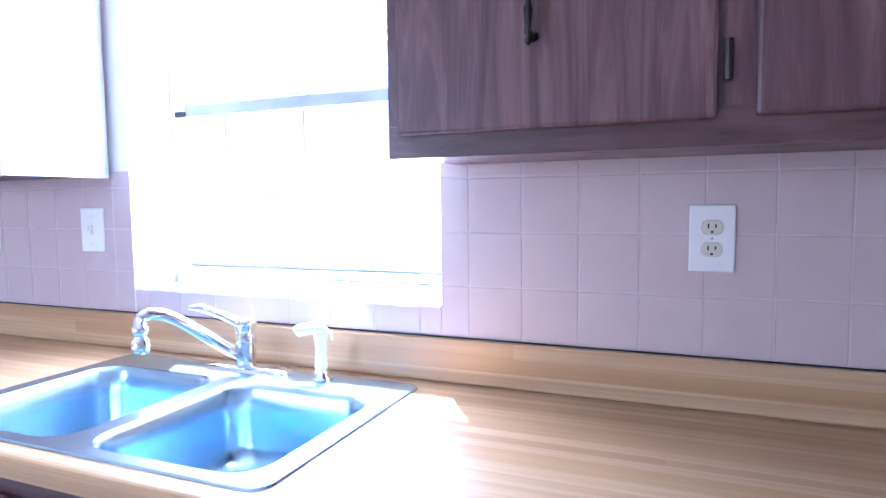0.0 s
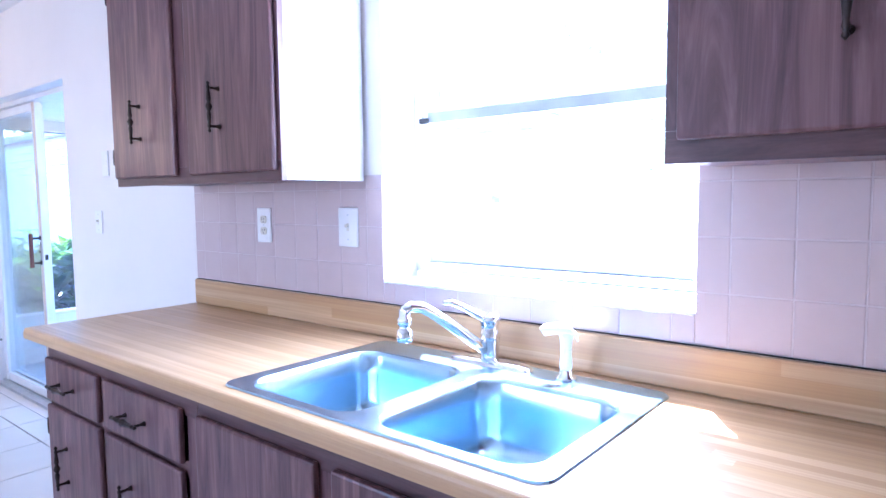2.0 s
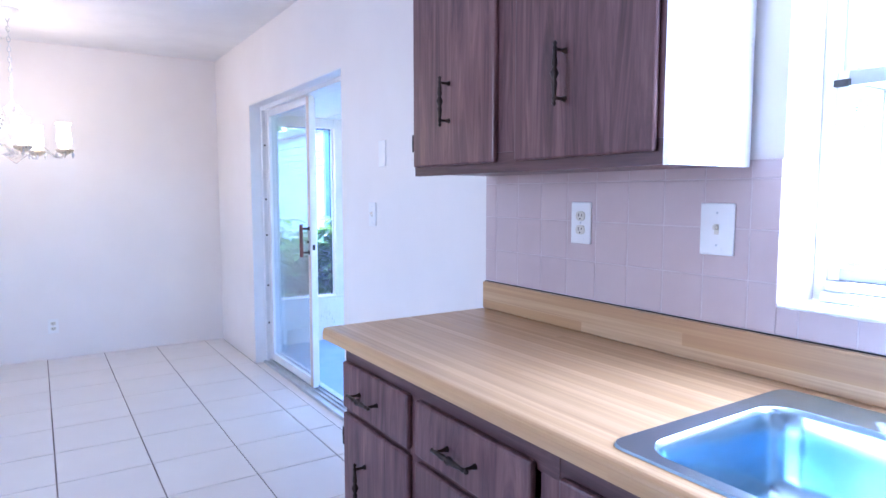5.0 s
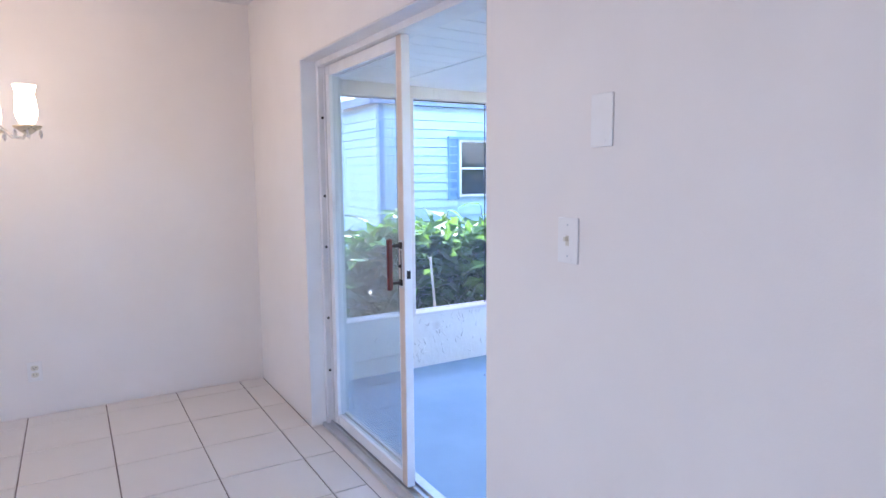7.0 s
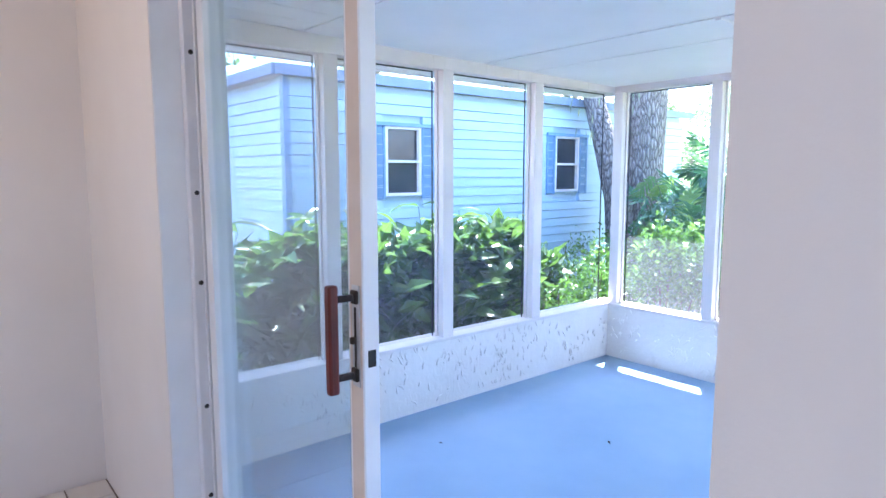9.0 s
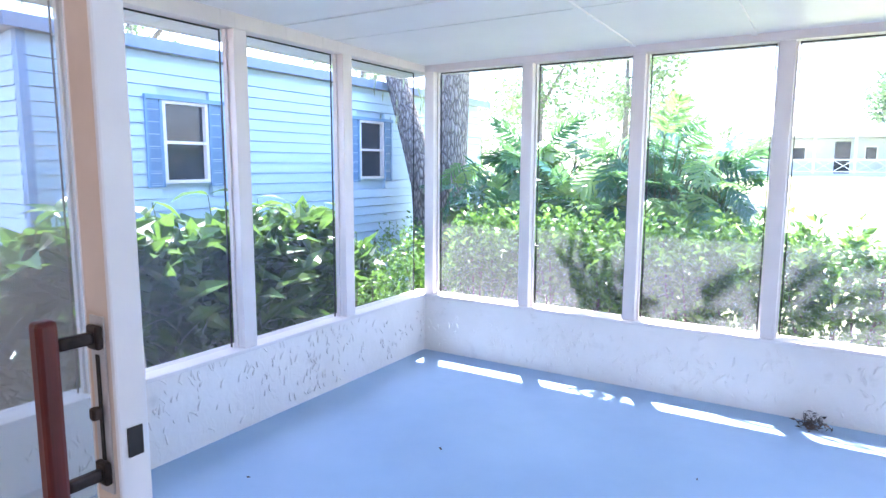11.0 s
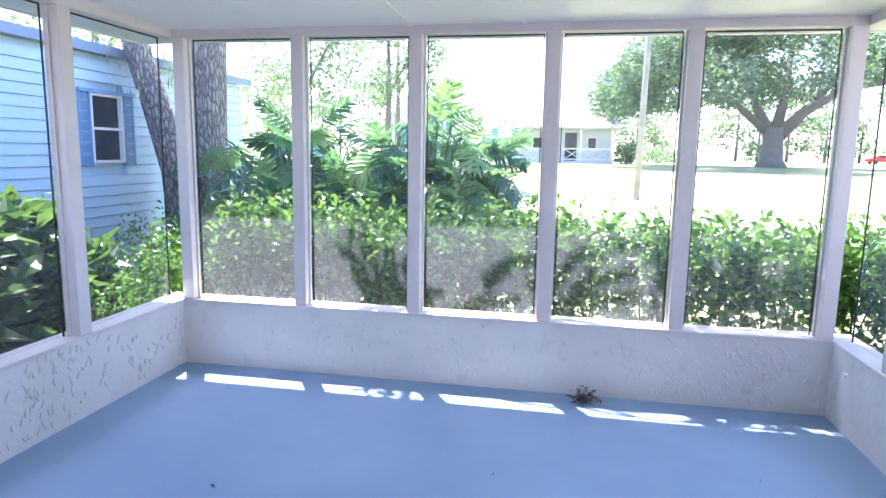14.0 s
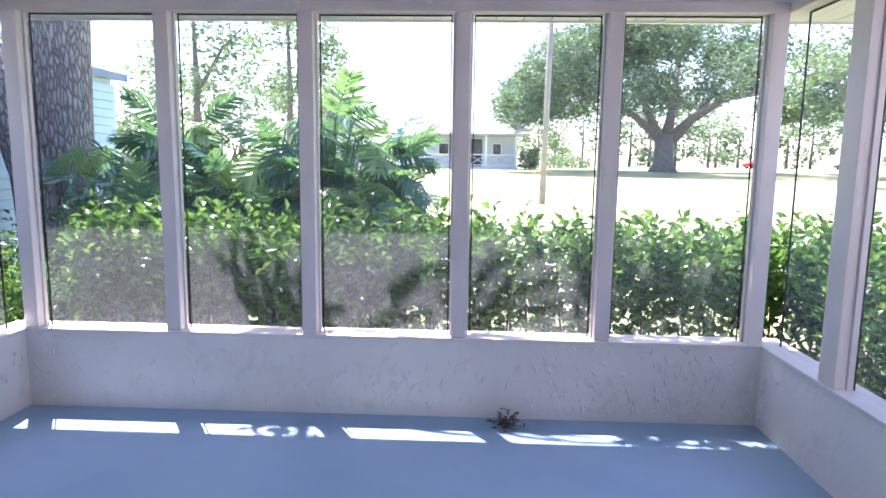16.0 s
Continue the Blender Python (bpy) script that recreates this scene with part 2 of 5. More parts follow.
m = Mat("trowelled_stucco", 0.75)
c = m.ramp(m.noise(2.5, 6), [(0.3, (0.74, 0.69, 0.64)), (0.7, (0.82, 0.775, 0.73))])
lump = m.noise(1.0, 2, m.scaled((9, 9, 5)), 0.5, 1.5)
ridge = m.ramp(lump, [(0.55, (0, 0, 0)), (0.575, (1, 1, 1)), (0.62, (0.7, 0.7, 0.7)), (0.75, (0.6, 0.6, 0.6))])
patch = m.ramp(m.noise(1.6, 2), [(0.38, (0.1, 0.1, 0.1)), (0.6, (1, 1, 1))])
h = m.math("ADD", m.math("MULTIPLY", m.math("MULTIPLY", ridge, patch), 0.25), m.math("MULTIPLY", m.noise(26, 5), 0.5))
c = m.mix(m.ramp(m.noise(7, 4), [(0.62, (0, 0, 0)), (0.8, (0.45, 0.45, 0.45))]), c, (0.46, 0.40, 0.34))
m.color(c).bump(h, 0.5, 0.012)
stucco = m.m
m = Mat("weathered_post_paint", 0.5)
c = m.ramp(m.noise(3, 5), [(0.3, (0.69, 0.635, 0.605)), (0.7, (0.775, 0.72, 0.69))])
c = m.mix(m.ramp(m.noise(1.0, 4, m.scaled((60, 60, 4))), [(0.62, (0, 0, 0)), (0.78, (0.4, 0.4, 0.4))]), c, (0.45, 0.40, 0.37))
m.color(c).bump(m.noise(1.0, 3, m.scaled((70, 70, 5))), 0.2, 0.004)
post_paint = m.m
porch_ceiling_mat = two_tone("porch_ceiling_panel", (0.80, 0.79, 0.78), (0.85, 0.84, 0.835), 2.0, 0.45, 40, 0.06)
soffit_mat = two_tone("soffit_board", (0.66, 0.67, 0.67), (0.74, 0.75, 0.75), 4, 0.5, 50, 0.08)

m = Mat("pale_blue_siding", 0.5).shift()
c = m.ramp(m.noise(2.2, 5), [(0.3, (0.42, 0.60, 0.74)), (0.7, (0.48, 0.66, 0.80))])
c = m.mix(m.math("MULTIPLY", m.random(), 0.3), c, (0.40, 0.57, 0.71))
m.color(c).bump(m.noise(1.0, 3, m.scaled((40, 3, 60))), 0.12, 0.004)
siding_mat = m.m
shutter_mat = two_tone("blue_shutter_paint", (0.15, 0.30, 0.50), (0.19, 0.35, 0.56), 5, 0.45, 60, 0.1)
m = Mat("dark_house_glass", 0.06, 0, 0.4)
m.color(m.ramp(m.noise(2.5, 4), [(0.3, (0.012, 0.016, 0.022)), (0.7, (0.05, 0.06, 0.075))]))
dark_glass = m.m
roof_pale = two_tone("pale_metal_roof", (0.40, 0.39, 0.40), (0.50, 0.49, 0.49), 1.2, 0.5, 12, 0.1)
roof_edge = two_tone("blue_roof_edge", (0.16, 0.22, 0.34), (0.22, 0.29, 0.42), 3, 0.5, 30, 0.1)
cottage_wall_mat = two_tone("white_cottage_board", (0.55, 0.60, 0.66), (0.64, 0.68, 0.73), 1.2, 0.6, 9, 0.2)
fence_mat = two_tone("pale_fence_board", (0.60, 0.60, 0.56), (0.70, 0.70, 0.66), 4, 0.7, 40, 0.2)


def leaf_mat(name, dark, mid, light, rough=0.35, island=True, glow=0.35):
    """Leaves: gloss on top, light through the blade, each one a little different."""
    m = Mat(name, rough)
    c = m.ramp(m.random(island), [(0.0, dark), (0.55, mid), (1.0, light)])
    c = m.mix(m.math("MULTIPLY", m.noise(9, 3), 0.35), c, dark)
    m.color(c)
    tl = m.nt.nodes.new("ShaderNodeBsdfTranslucent")
    cc = m.mix(0.5, c, (0.20, 0.40, 0.06))
    m.link(cc, tl.inputs[0])
    ms = m.nt.nodes.new("ShaderNodeMixShader")
    ms.inputs[0].default_value = glow
    out = m.nt.nodes["Material Output"]
    m.link(m.b.outputs[0], ms.inputs[1])
    m.link(tl.outputs[0], ms.inputs[2])
    m.link(ms.outputs[0], out.inputs[0])
    return m.m


hedge_leaf = leaf_mat("hedge_leaf", (0.020, 0.065, 0.018), (0.060, 0.16, 0.035), (0.20, 0.36, 0.065), 0.3, True, 0.4)
ginger_leaf = leaf_mat("broad_leaf", (0.014, 0.045, 0.012), (0.032, 0.09, 0.020), (0.13, 0.22, 0.035), 0.28, False, 0.3)
ginger_leaf_many = leaf_mat("broad_leaf_mass", (0.012, 0.04, 0.011), (0.026, 0.075, 0.017), (0.07, 0.14, 0.03), 0.3, True, 0.3)
philo_leaf = leaf_mat("lobed_leaf", (0.030, 0.105, 0.080), (0.085, 0.235, 0.155), (0.30, 0.46, 0.13), 0.15, False, 0.38)
# these two greens are paled and cooled: haze put into the leaf colour
hazed_oak_leaf = leaf_mat("hazed_oak_leaf", (0.065, 0.105, 0.095), (0.115, 0.165, 0.14), (0.20, 0.25, 0.20), 0.5, True, 0.35)
hazed_far_leaf = leaf_mat("hazed_far_leaf", (0.10, 0.145, 0.10), (0.17, 0.22, 0.15), (0.26, 0.31, 0.21), 0.6, True, 0.4)
moss_mat = leaf_mat("hanging_moss", (0.22, 0.24, 0.20), (0.30, 0.32, 0.27), (0.38, 0.40, 0.34), 0.8, True, 0.4)
twig_mat = two_tone("twig_bark", (0.06, 0.045, 0.035), (0.12, 0.09, 0.07), 20, 0.85, 80, 0.3)
stem_green = two_tone("green_stem", (0.05, 0.10, 0.03), (0.10, 0.16, 0.05), 12, 0.5, 80, 0.1)
stake_mat = two_tone("weathered_stake", (0.38, 0.40, 0.30), (0.52, 0.52, 0.42), 12, 0.7, 80, 0.2)

m = Mat("oak_bark", 0.9)
cr = m.voronoi(1.0, m.scaled((30, 30, 8)), "DISTANCE_TO_EDGE")
m.color(m.mix(m.ramp(cr, [(0.0, (0, 0, 0)), (0.22, (1, 1, 1))]), (0.11, 0.095, 0.09), m.ramp(m.noise(8, 5), [(0.3, (0.27, 0.25, 0.235)), (0.7, (0.40, 0.37, 0.345))])))
m.bump(m.ramp(cr, [(0.0, (0, 0, 0)), (0.35, (1, 1, 1))]), 0.8, 0.04)
bark = m.m

m = Mat("lawn_and_soil", 0.95)
g = m.ramp(m.noise(0.35, 7), [(0.3, (0.25, 0.29, 0.12)), (0.7, (0.38, 0.38, 0.20))])
g = m.mix(m.ramp(m.noise(7, 4), [(0.35, (0, 0, 0)), (0.75, (0.6, 0.6, 0.6))]), g, (0.20, 0.24, 0.08))
soil = m.ramp(m.noise(11, 5), [(0.3, (0.06, 0.045, 0.035)), (0.7, (0.20, 0.15, 0.12))])
sp = m.nt.nodes.new("ShaderNodeSeparateXYZ")
m.link(m.co, sp.inputs[0])
edge = m.math("ADD", sp.outputs[1], m.math("MULTIPLY", m.noise(1.2, 3), 1.4))
near = m.ramp(m.math("MULTIPLY", edge, 0.1), [(0.64, (1, 1, 1)), (0.70, (0, 0, 0))])
m.color(m.mix(near, g, soil)).bump(m.noise(25, 5), 0.6, 0.03)
ground_mat = m.m


def lamp_glass(name, color, strength):
    m = Mat(name, 0.3)
    m.b.inputs["Base Color"].default_value = (0.85, 0.80, 0.72, 1)
    m.b.inputs["Emission Color"].default_value = (*color, 1)
    m.b.inputs["Emission Strength"].default_value = strength
    return m.m


shade_lit = lamp_glass("lit_shade_glass", (1.0, 0.72, 0.42), 0.8)

# ---- builders ----


def part(name, bm, material, parent=None, label="", smooth=False):
    me = bpy.data.meshes.new(name)
    bm.normal_update()
    bm.to_mesh(me)
    bm.free()
    me.materials.append(material)
    if smooth:
        me.polygons.foreach_set("use_smooth", [True] * len(me.polygons))
    ob = new(name, me)
    ob.parent = parent
    return tagged(ob, label)


def piece(name, me, parent, x, y, z, turn=None):
    """One more object on a shared mesh."""
    ob = new(name, me)
    ob.parent = parent
    ob.matrix_basis = Matrix.Translation((x, y, z)) if turn is None else turn
    return ob


def thing(name, m, label, category, group="", kind=""):
    ob = new(name)
    ob.empty_display_size = 0.1
    ob.matrix_basis = m
    return tagged(ob, label, category, group, kind)


def box(bm, x0, x1, y0, y1, z0, z1, bevel=0.0, seg=2):
    r = bmesh.ops.create_cube(bm, size=1, matrix=Matrix.Translation(((x0 + x1) / 2, (y0 + y1) / 2, (z0 + z1) / 2)) @ Matrix.Diagonal((x1 - x0, y1 - y0, z1 - z0, 1)))
    if bevel:
        vs = r["verts"]
        es = list({e for v in vs for e in v.link_edges})
        bmesh.ops.bevel(bm, geom=es, offset=bevel, segments=seg, affect="EDGES", profile=0.5, clamp_overlap=True)
    return bm


def boxed(*a, **k):
    return box(bmesh.new(), *a, **k)


def lathe(bm, profile, m=None, n=16):
    """A turned body: (radius, height) pairs round z."""
    m = m or Matrix()
    rings = []
    for r, z in profile:
        rings.append([bm.verts.new(m @ Vector((r * math.cos(2 * math.pi * k / n), r * math.sin(2 * math.pi * k / n), z))) for k in range(n)])
    for a, b in zip(rings, rings[1:]):
        for k in range(n):
            bm.faces.new((a[k], a[(k + 1) % n], b[(k + 1) % n], b[k]))
    bm.faces.new(rings[0][::-1])
    bm.faces.new(rings[-1])
    return bm


def tube(bm, pts, radii, n=8):
    """A round bar along a line of points."""
    pts = [Vector(p) for p in pts]
    if isinstance(radii, (int, float)):
        radii = [radii] * len(pts)
    rings = []
    for k, p in enumerate(pts):
        d = (pts[min(k + 1, len(pts) - 1)] - pts[max(k - 1, 0)]).normalized()
        a = d.orthogonal().normalized() if k == 0 else (side - d * side.dot(d)).normalized()
        side = a
        b = d.cross(a)
        rings.append([bm.verts.new(p + radii[k] * (math.cos(2 * math.pi * j / n) * a + math.sin(2 * math.pi * j / n) * b)) for j in range(n)])
    for a, b in zip(rings, rings[1:]):
        for k in range(n):
            bm.faces.new((a[k], a[(k + 1) % n], b[(k + 1) % n], b[k]))
    bm.faces.new(rings[0][::-1])
    bm.faces.new(rings[-1])
    return bm


def rrect(x0, x1, y0, y1, r, n=6):
    out = []
    for cx, cy, a0 in ((x1 - r, y1 - r, 0), (x0 + r, y1 - r, 90), (x0 + r, y0 + r, 180), (x1 - r, y0 + r, 270)):
        for k in range(n + 1):
            a = radians(a0 + 90 * k / n)
            out.append((cx + r * math.cos(a), cy + r * math.sin(a)))
    return out


def loop(bm, pts, z):
    return [bm.verts.new((x, y, z)) for x, y in pts]


def bridge(bm, a, b):
    n = len(a)
    for k in range(n):
        bm.faces.new((a[k], a[(k + 1) % n], b[(k + 1) % n], b[k]))


def structure(name, bm, material, label, category):
    return tagged(part(name, bm, material), label, category, "", "structure")


# ---- structure: house shell ----
X_FAR, X_END, Y_BACK, Z_CEIL = -6.31, 2.3, -4.2, 2.53
WT = 0.22
DOOR_L, DOOR_R, DOOR_H = -5.285, -3.552, 2.022
WIN_L, WIN_R, WIN_B, WIN_T = -1.135, -0.187, 1.082, 2.12
P_L, P_R, P_Y, P_Z = -6.342, -2.30, 3.785, -0.152
SILL = 0.30

wall = boxed(X_FAR - 0.2, DOOR_L, 0, WT, -0.3, Z_CEIL)
box(wall, DOOR_L, DOOR_R, 0, WT, DOOR_H, Z_CEIL)
box(wall, DOOR_L, DOOR_R, 0, WT, -0.3, -0.012)
box(wall, DOOR_R, WIN_L, 0, WT, -0.3, Z_CEIL)
box(wall, WIN_L, WIN_R, 0, WT, -0.3, WIN_B - 0.02)
box(wall, WIN_L, WIN_R, 0, WT, WIN_T, Z_CEIL)
box(wall, WIN_R, X_END + 0.2, 0, WT, -0.3, Z_CEIL)
structure("wall_north", wall, wall_paint, "off-white painted plaster wall with door and window openings", "wall")
structure("wall_west", boxed(X_FAR - 0.2, X_FAR, Y_BACK, 0, -0.3, Z_CEIL), wall_paint, "off-white painted dining room end wall", "wall")
structure("wall_east", boxed(X_END, X_END + 0.2, Y_BACK, 0, -0.3, Z_CEIL), wall_paint, "off-white painted kitchen end wall", "wall")
back = boxed(X_FAR - 0.2, -3.2, Y_BACK - 0.2, Y_BACK, -0.3, Z_CEIL)
box(back, -2.0, X_END + 0.2, Y_BACK - 0.2, Y_BACK, -0.3, Z_CEIL)
box(back, -3.2, -2.0, Y_BACK - 0.2, Y_BACK, -0.3, 0.7)
box(back, -3.2, -2.0, Y_BACK - 0.2, Y_BACK, 2.2, Z_CEIL)
structure("wall_south", back, wall_paint, "off-white painted rear wall with a window opening", "wall")
structure("ceiling", boxed(X_FAR - 0.2, X_END + 0.2, Y_BACK - 0.2, WT, Z_CEIL, Z_CEIL + 0.12), ceiling_mat, "white textured plaster ceiling", "ceiling")
floor = structure("floor", boxed(X_FAR, X_END, Y_BACK, 0.0, -0.2, -0.006), floor_grout, "cream square ceramic tile floor with dark grout", "floor")

# ---- structure: porch ----
structure("porch_floor", boxed(P_L - 0.12, P_R + 0.12, WT, P_Y + 0.12, -0.34, P_Z), porch_floor_mat, "blue-grey painted concrete porch floor", "floor")
hw = 0.13
for nm, a in (("porch_wall_west", (P_L - hw, P_L, WT, P_Y + hw)), ("porch_wall_north", (P_L, P_R, P_Y, P_Y + hw)), ("porch_wall_east", (P_R, P_R + hw, WT, P_Y + hw))):
    structure(nm, boxed(*a, -0.34, SILL - 0.022), stucco, "low white stucco half wall with trowel marks", "wall")


def trowel_marks(parent, a, b, axis, face, sign, n, seed):
    """Short curled plaster ridges standing proud of a half wall."""
    r = random.Random(seed)
    bm = bmesh.new()
    spots = [(r.uniform(a, b), r.uniform(P_Z + 0.08, SILL - 0.10)) for k in range(max(3, n // 9))]
    for k in range(n):
        cu, cv = r.choice(spots)
        u, v = cu + r.gauss(0, 0.11), min(max(cv + r.gauss(0, 0.08), P_Z + 0.04), SILL - 0.06)
        u = min(max(u, a + 0.05), b - 0.05)
        ang, bend, ln = r.uniform(50, 130), r.uniform(-24, 24), r.uniform(0.014, 0.045)
        pts = []
        for j in range(4):
            h = face + sign * 0.0015
            pts.append((h, u, v) if axis == "x" else (u, h, v))
            u += ln * 0.5 * math.cos(radians(ang))
            v += ln * 0.5 * math.sin(radians(ang))
            ang += bend
        w = r.uniform(0.004, 0.009)
        tube(bm, pts, [w * 0.3, w, w * 0.9, w * 0.25], 6)
    return tagged(part("trowel_ridges", bm, stucco, parent, "", True), "", "", "", "stuff")


trowel_marks(bpy.data.objects["porch_wall_west"], WT, P_Y, "x", P_L, 1, 240, 3)
trowel_marks(bpy.data.objects["porch_wall_north"], P_L, P_R, "y", P_Y, -1, 330, 4)
trowel_marks(bpy.data.objects["porch_wall_east"], WT, P_Y, "x", P_R, -1, 110, 8)
for nm, a in (("porch_sill_west", (P_L - hw - 0.02, P_L + 0.012, WT, P_Y + hw + 0.02)), ("porch_sill_north", (P_L + 0.012, P_R - 0.012, P_Y - 0.012, P_Y + hw + 0.02)), ("porch_sill_east", (P_R - 0.012, P_R + hw + 0.02, WT, P_Y + hw + 0.02))):
    structure(nm, boxed(*a, SILL - 0.022, SILL, bevel=0.004), post_paint, "painted timber sill on the porch half wall", "sill")
HEAD = 2.003
structure("porch_header_west", boxed(P_L - 0.1, P_L, WT, P_Y + 0.1, HEAD, 2.16, bevel=0.004), post_paint, "white painted timber header beam", "beam")
structure("porch_header_north", boxed(P_L, P_R, P_Y, P_Y + 0.1, HEAD, 2.16, bevel=0.004), post_paint, "white painted timber header beam", "beam")
structure("porch_header_east", boxed(P_R, P_R + 0.1, WT, P_Y + 0.1, HEAD, 2.16, bevel=0.004), post_paint, "white painted timber header beam", "beam")


def slab(x0, x1, y0, y1, za, zb, t):
    """A sloping sheet: za at y0, zb at y1."""
    bm = bmesh.new()
    vs = [bm.verts.new(p) for p in ((x0, y0, za), (x1, y0, za), (x1, y1, zb), (x0, y1, zb), (x0, y0, za + t), (x1, y0, za + t), (x1, y1, zb + t), (x0, y1, zb + t))]
    for f in ((3, 2, 1, 0), (4, 5, 6, 7), (0, 1, 5, 4), (1, 2, 6, 5), (2, 3, 7, 6), (3, 0, 4, 7)):
        bm.faces.new([vs[k] for k in f])
    return bm


def roof_z(y):
    return 2.115 - 0.0165 * y


roof = slab(P_L - 0.62, P_R + 0.62, WT, 4.35, roof_z(WT) + 0.06, roof_z(4.35) + 0.06, 0.1)


def joined(into, tmp):
    me_ = bpy.data.meshes.new("joined")
    tmp.to_mesh(me_)
    tmp.free()
    into.from_mesh(me_)
    bpy.data.meshes.remove(me_)


# ribbed sheets next to the house, then three plain sheets with open seams and two cover battens
x = P_L
while x < P_R - 0.01:
    x1 = min(x + 0.19, P_R)
    joined(roof, slab(x + 0.004, x1 - 0.004, WT, 1.035, roof_z(WT), roof_z(1.035), 0.03))
    x = x1
for y0, y1 in ((1.050, 2.328), (2.352, 2.771), (2.785, P_Y)):
    joined(roof, slab(P_L, P_R, y0, y1, roof_z(y0), roof_z(y1), 0.03))
for x in (-4.775, -4.095):
    joined(roof, slab(x - 0.014, x + 0.014, 2.35, P_Y, roof_z(2.35) - 0.010, roof_z(P_Y) - 0.010, 0.0095))
structure("porch_ceiling", roof, porch_ceiling_mat, "white panelled porch ceiling with narrow seams", "ceiling")
# eaves: boarded soffit outside the porch openings
soffit = thing("soffit_north", pose(0, 0, 0), "white boarded eave soffit outside the porch", "soffit", "", "structure")
x = P_L - 0.6
k = 0
while x < P_R + 0.6:
    part("soffit_board", boxed(x + 0.003, min(x + 0.157, P_R + 0.6), P_Y + 0.101, 4.3, 2.068 + 0.002 * (k % 2), 2.085, bevel=0.002, seg=1), soffit_mat, soffit)
    x += 0.16
    k += 1
part("fascia", boxed(P_L - 0.62, P_R + 0.62, 4.3, 4.325, 2.06, 2.2), alu_white, soffit)
for nm, xa, xb, fx in (("soffit_west", P_L - 0.6, P_L - 0.101, P_L - 0.62), ("soffit_east", P_R + 0.101, P_R + 0.6, P_R + 0.6)):
    so = thing(nm, pose(0, 0, 0), "white boarded eave soffit beside the porch", "soffit", "", "structure")
    y = 0.3
    while y < P_Y + 0.09:
        part("soffit_board", boxed(xa, xb, y + 0.003, min(y + 0.157, P_Y + 0.1), 2.068, 2.085, bevel=0.002, seg=1), soffit_mat, so)
        y += 0.16
    part("fascia", boxed(fx, fx + 0.02, 0.3, 4.3, 2.06, 2.2), alu_white, so)

# posts of the porch, each with a stop bead


def porch_post(x, y, turn, w=0.08):
    t = thing("porch_post", pose(x, y, SILL, 0, 0, turn), "white painted square timber porch post", "post", "porch posts", "structure")
    part("shaft", boxed(-w / 2, w / 2, 0, 0.09, 0, HEAD - SILL, bevel=0.004), post_paint, t)
    part("stop_bead", boxed(-w / 2 - 0.012, -w / 2 - 0.0005, 0.05, 0.075, 0, HEAD - SILL), post_paint, t)
    part("stop_bead", boxed(w / 2 + 0.0005, w / 2 + 0.012, 0.05, 0.075, 0, HEAD - SILL), post_paint, t)
    return t


NP = [P_L + 0.04, -5.495, -4.738, -3.924, -3.152, P_R - 0.04]
for x in NP:
    porch_post(x, P_Y, 0)
WP = [0.36, 1.205, 2.042, 2.895]
for y in WP:
    porch_post(P_L, y, 90, 0.088)
EP = [0.9, 1.68, 2.46, 3.19]
for y in EP:
    porch_post(P_R, y, -90, 0.125)


def screen_panel(x0, x1, y0, y1):
    """One bay of stretched screen with its dark spline round it."""
    t = thing("screen_panel", pose(0, 0, 0), "grey insect screen with sunlit haze painted in low down, stretched in a porch bay", "screen", "porch screens")
    bm = bmesh.new()
    vs = [bm.verts.new(p) for p in ((x0, y0, SILL), (x1, y1, SILL), (x1, y1, HEAD), (x0, y0, HEAD))]
    bm.faces.new(vs)
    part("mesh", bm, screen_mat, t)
    sp = bmesh.new()
    ln = 0.006
    if x0 != x1:
        box(sp, x0, x0 + ln, y0 - 0.004, y0 + 0.004, SILL, HEAD)
        box(sp, x1 - ln, x1, y0 - 0.004, y0 + 0.004, SILL, HEAD)
        box(sp, x0, x1, y0 - 0.004, y0 + 0.004, HEAD - 0.008, HEAD - 0.0005)
    else:
        box(sp, x0 - 0.004, x0 + 0.004, y0, y0 + ln, SILL, HEAD)
        box(sp, x0 - 0.004, x0 + 0.004, y1 - ln, y1, SILL, HEAD)
        box(sp, x0 - 0.004, x0 + 0.004, y0, y1, HEAD - 0.008, HEAD - 0.0005)
    part("spline", sp, rubber, t, "thin black rubber spline")
    return t


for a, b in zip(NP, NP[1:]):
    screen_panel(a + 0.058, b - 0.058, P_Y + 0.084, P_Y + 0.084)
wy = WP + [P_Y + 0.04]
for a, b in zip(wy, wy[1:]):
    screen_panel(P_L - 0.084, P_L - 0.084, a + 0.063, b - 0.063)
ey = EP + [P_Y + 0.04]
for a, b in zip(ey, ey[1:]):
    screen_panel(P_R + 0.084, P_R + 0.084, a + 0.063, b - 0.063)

# ---- structure: sliding door ----
door = thing("door_1", pose(0, 0, 0), "white aluminium sliding glass door, slid open, onto the porch", "door", "", "structure")
fy0, fy1 = 0.085, 0.20
part("jamb", boxed(DOOR_L, DOOR_L + 0.035, fy0, fy1, 0.0, DOOR_H, bevel=0.003), alu_white, door)
part("jamb", boxed(DOOR_R - 0.03, DOOR_R, fy0, fy1, 0.0, DOOR_H, bevel=0.003), alu_white, door)
part("reveal_lining", boxed(DOOR_L + 0.0005, DOOR_L + 0.006, 0.002, fy0 - 0.0005, 0.001, DOOR_H - 0.001), trim_paint, door, "white painted door reveal")
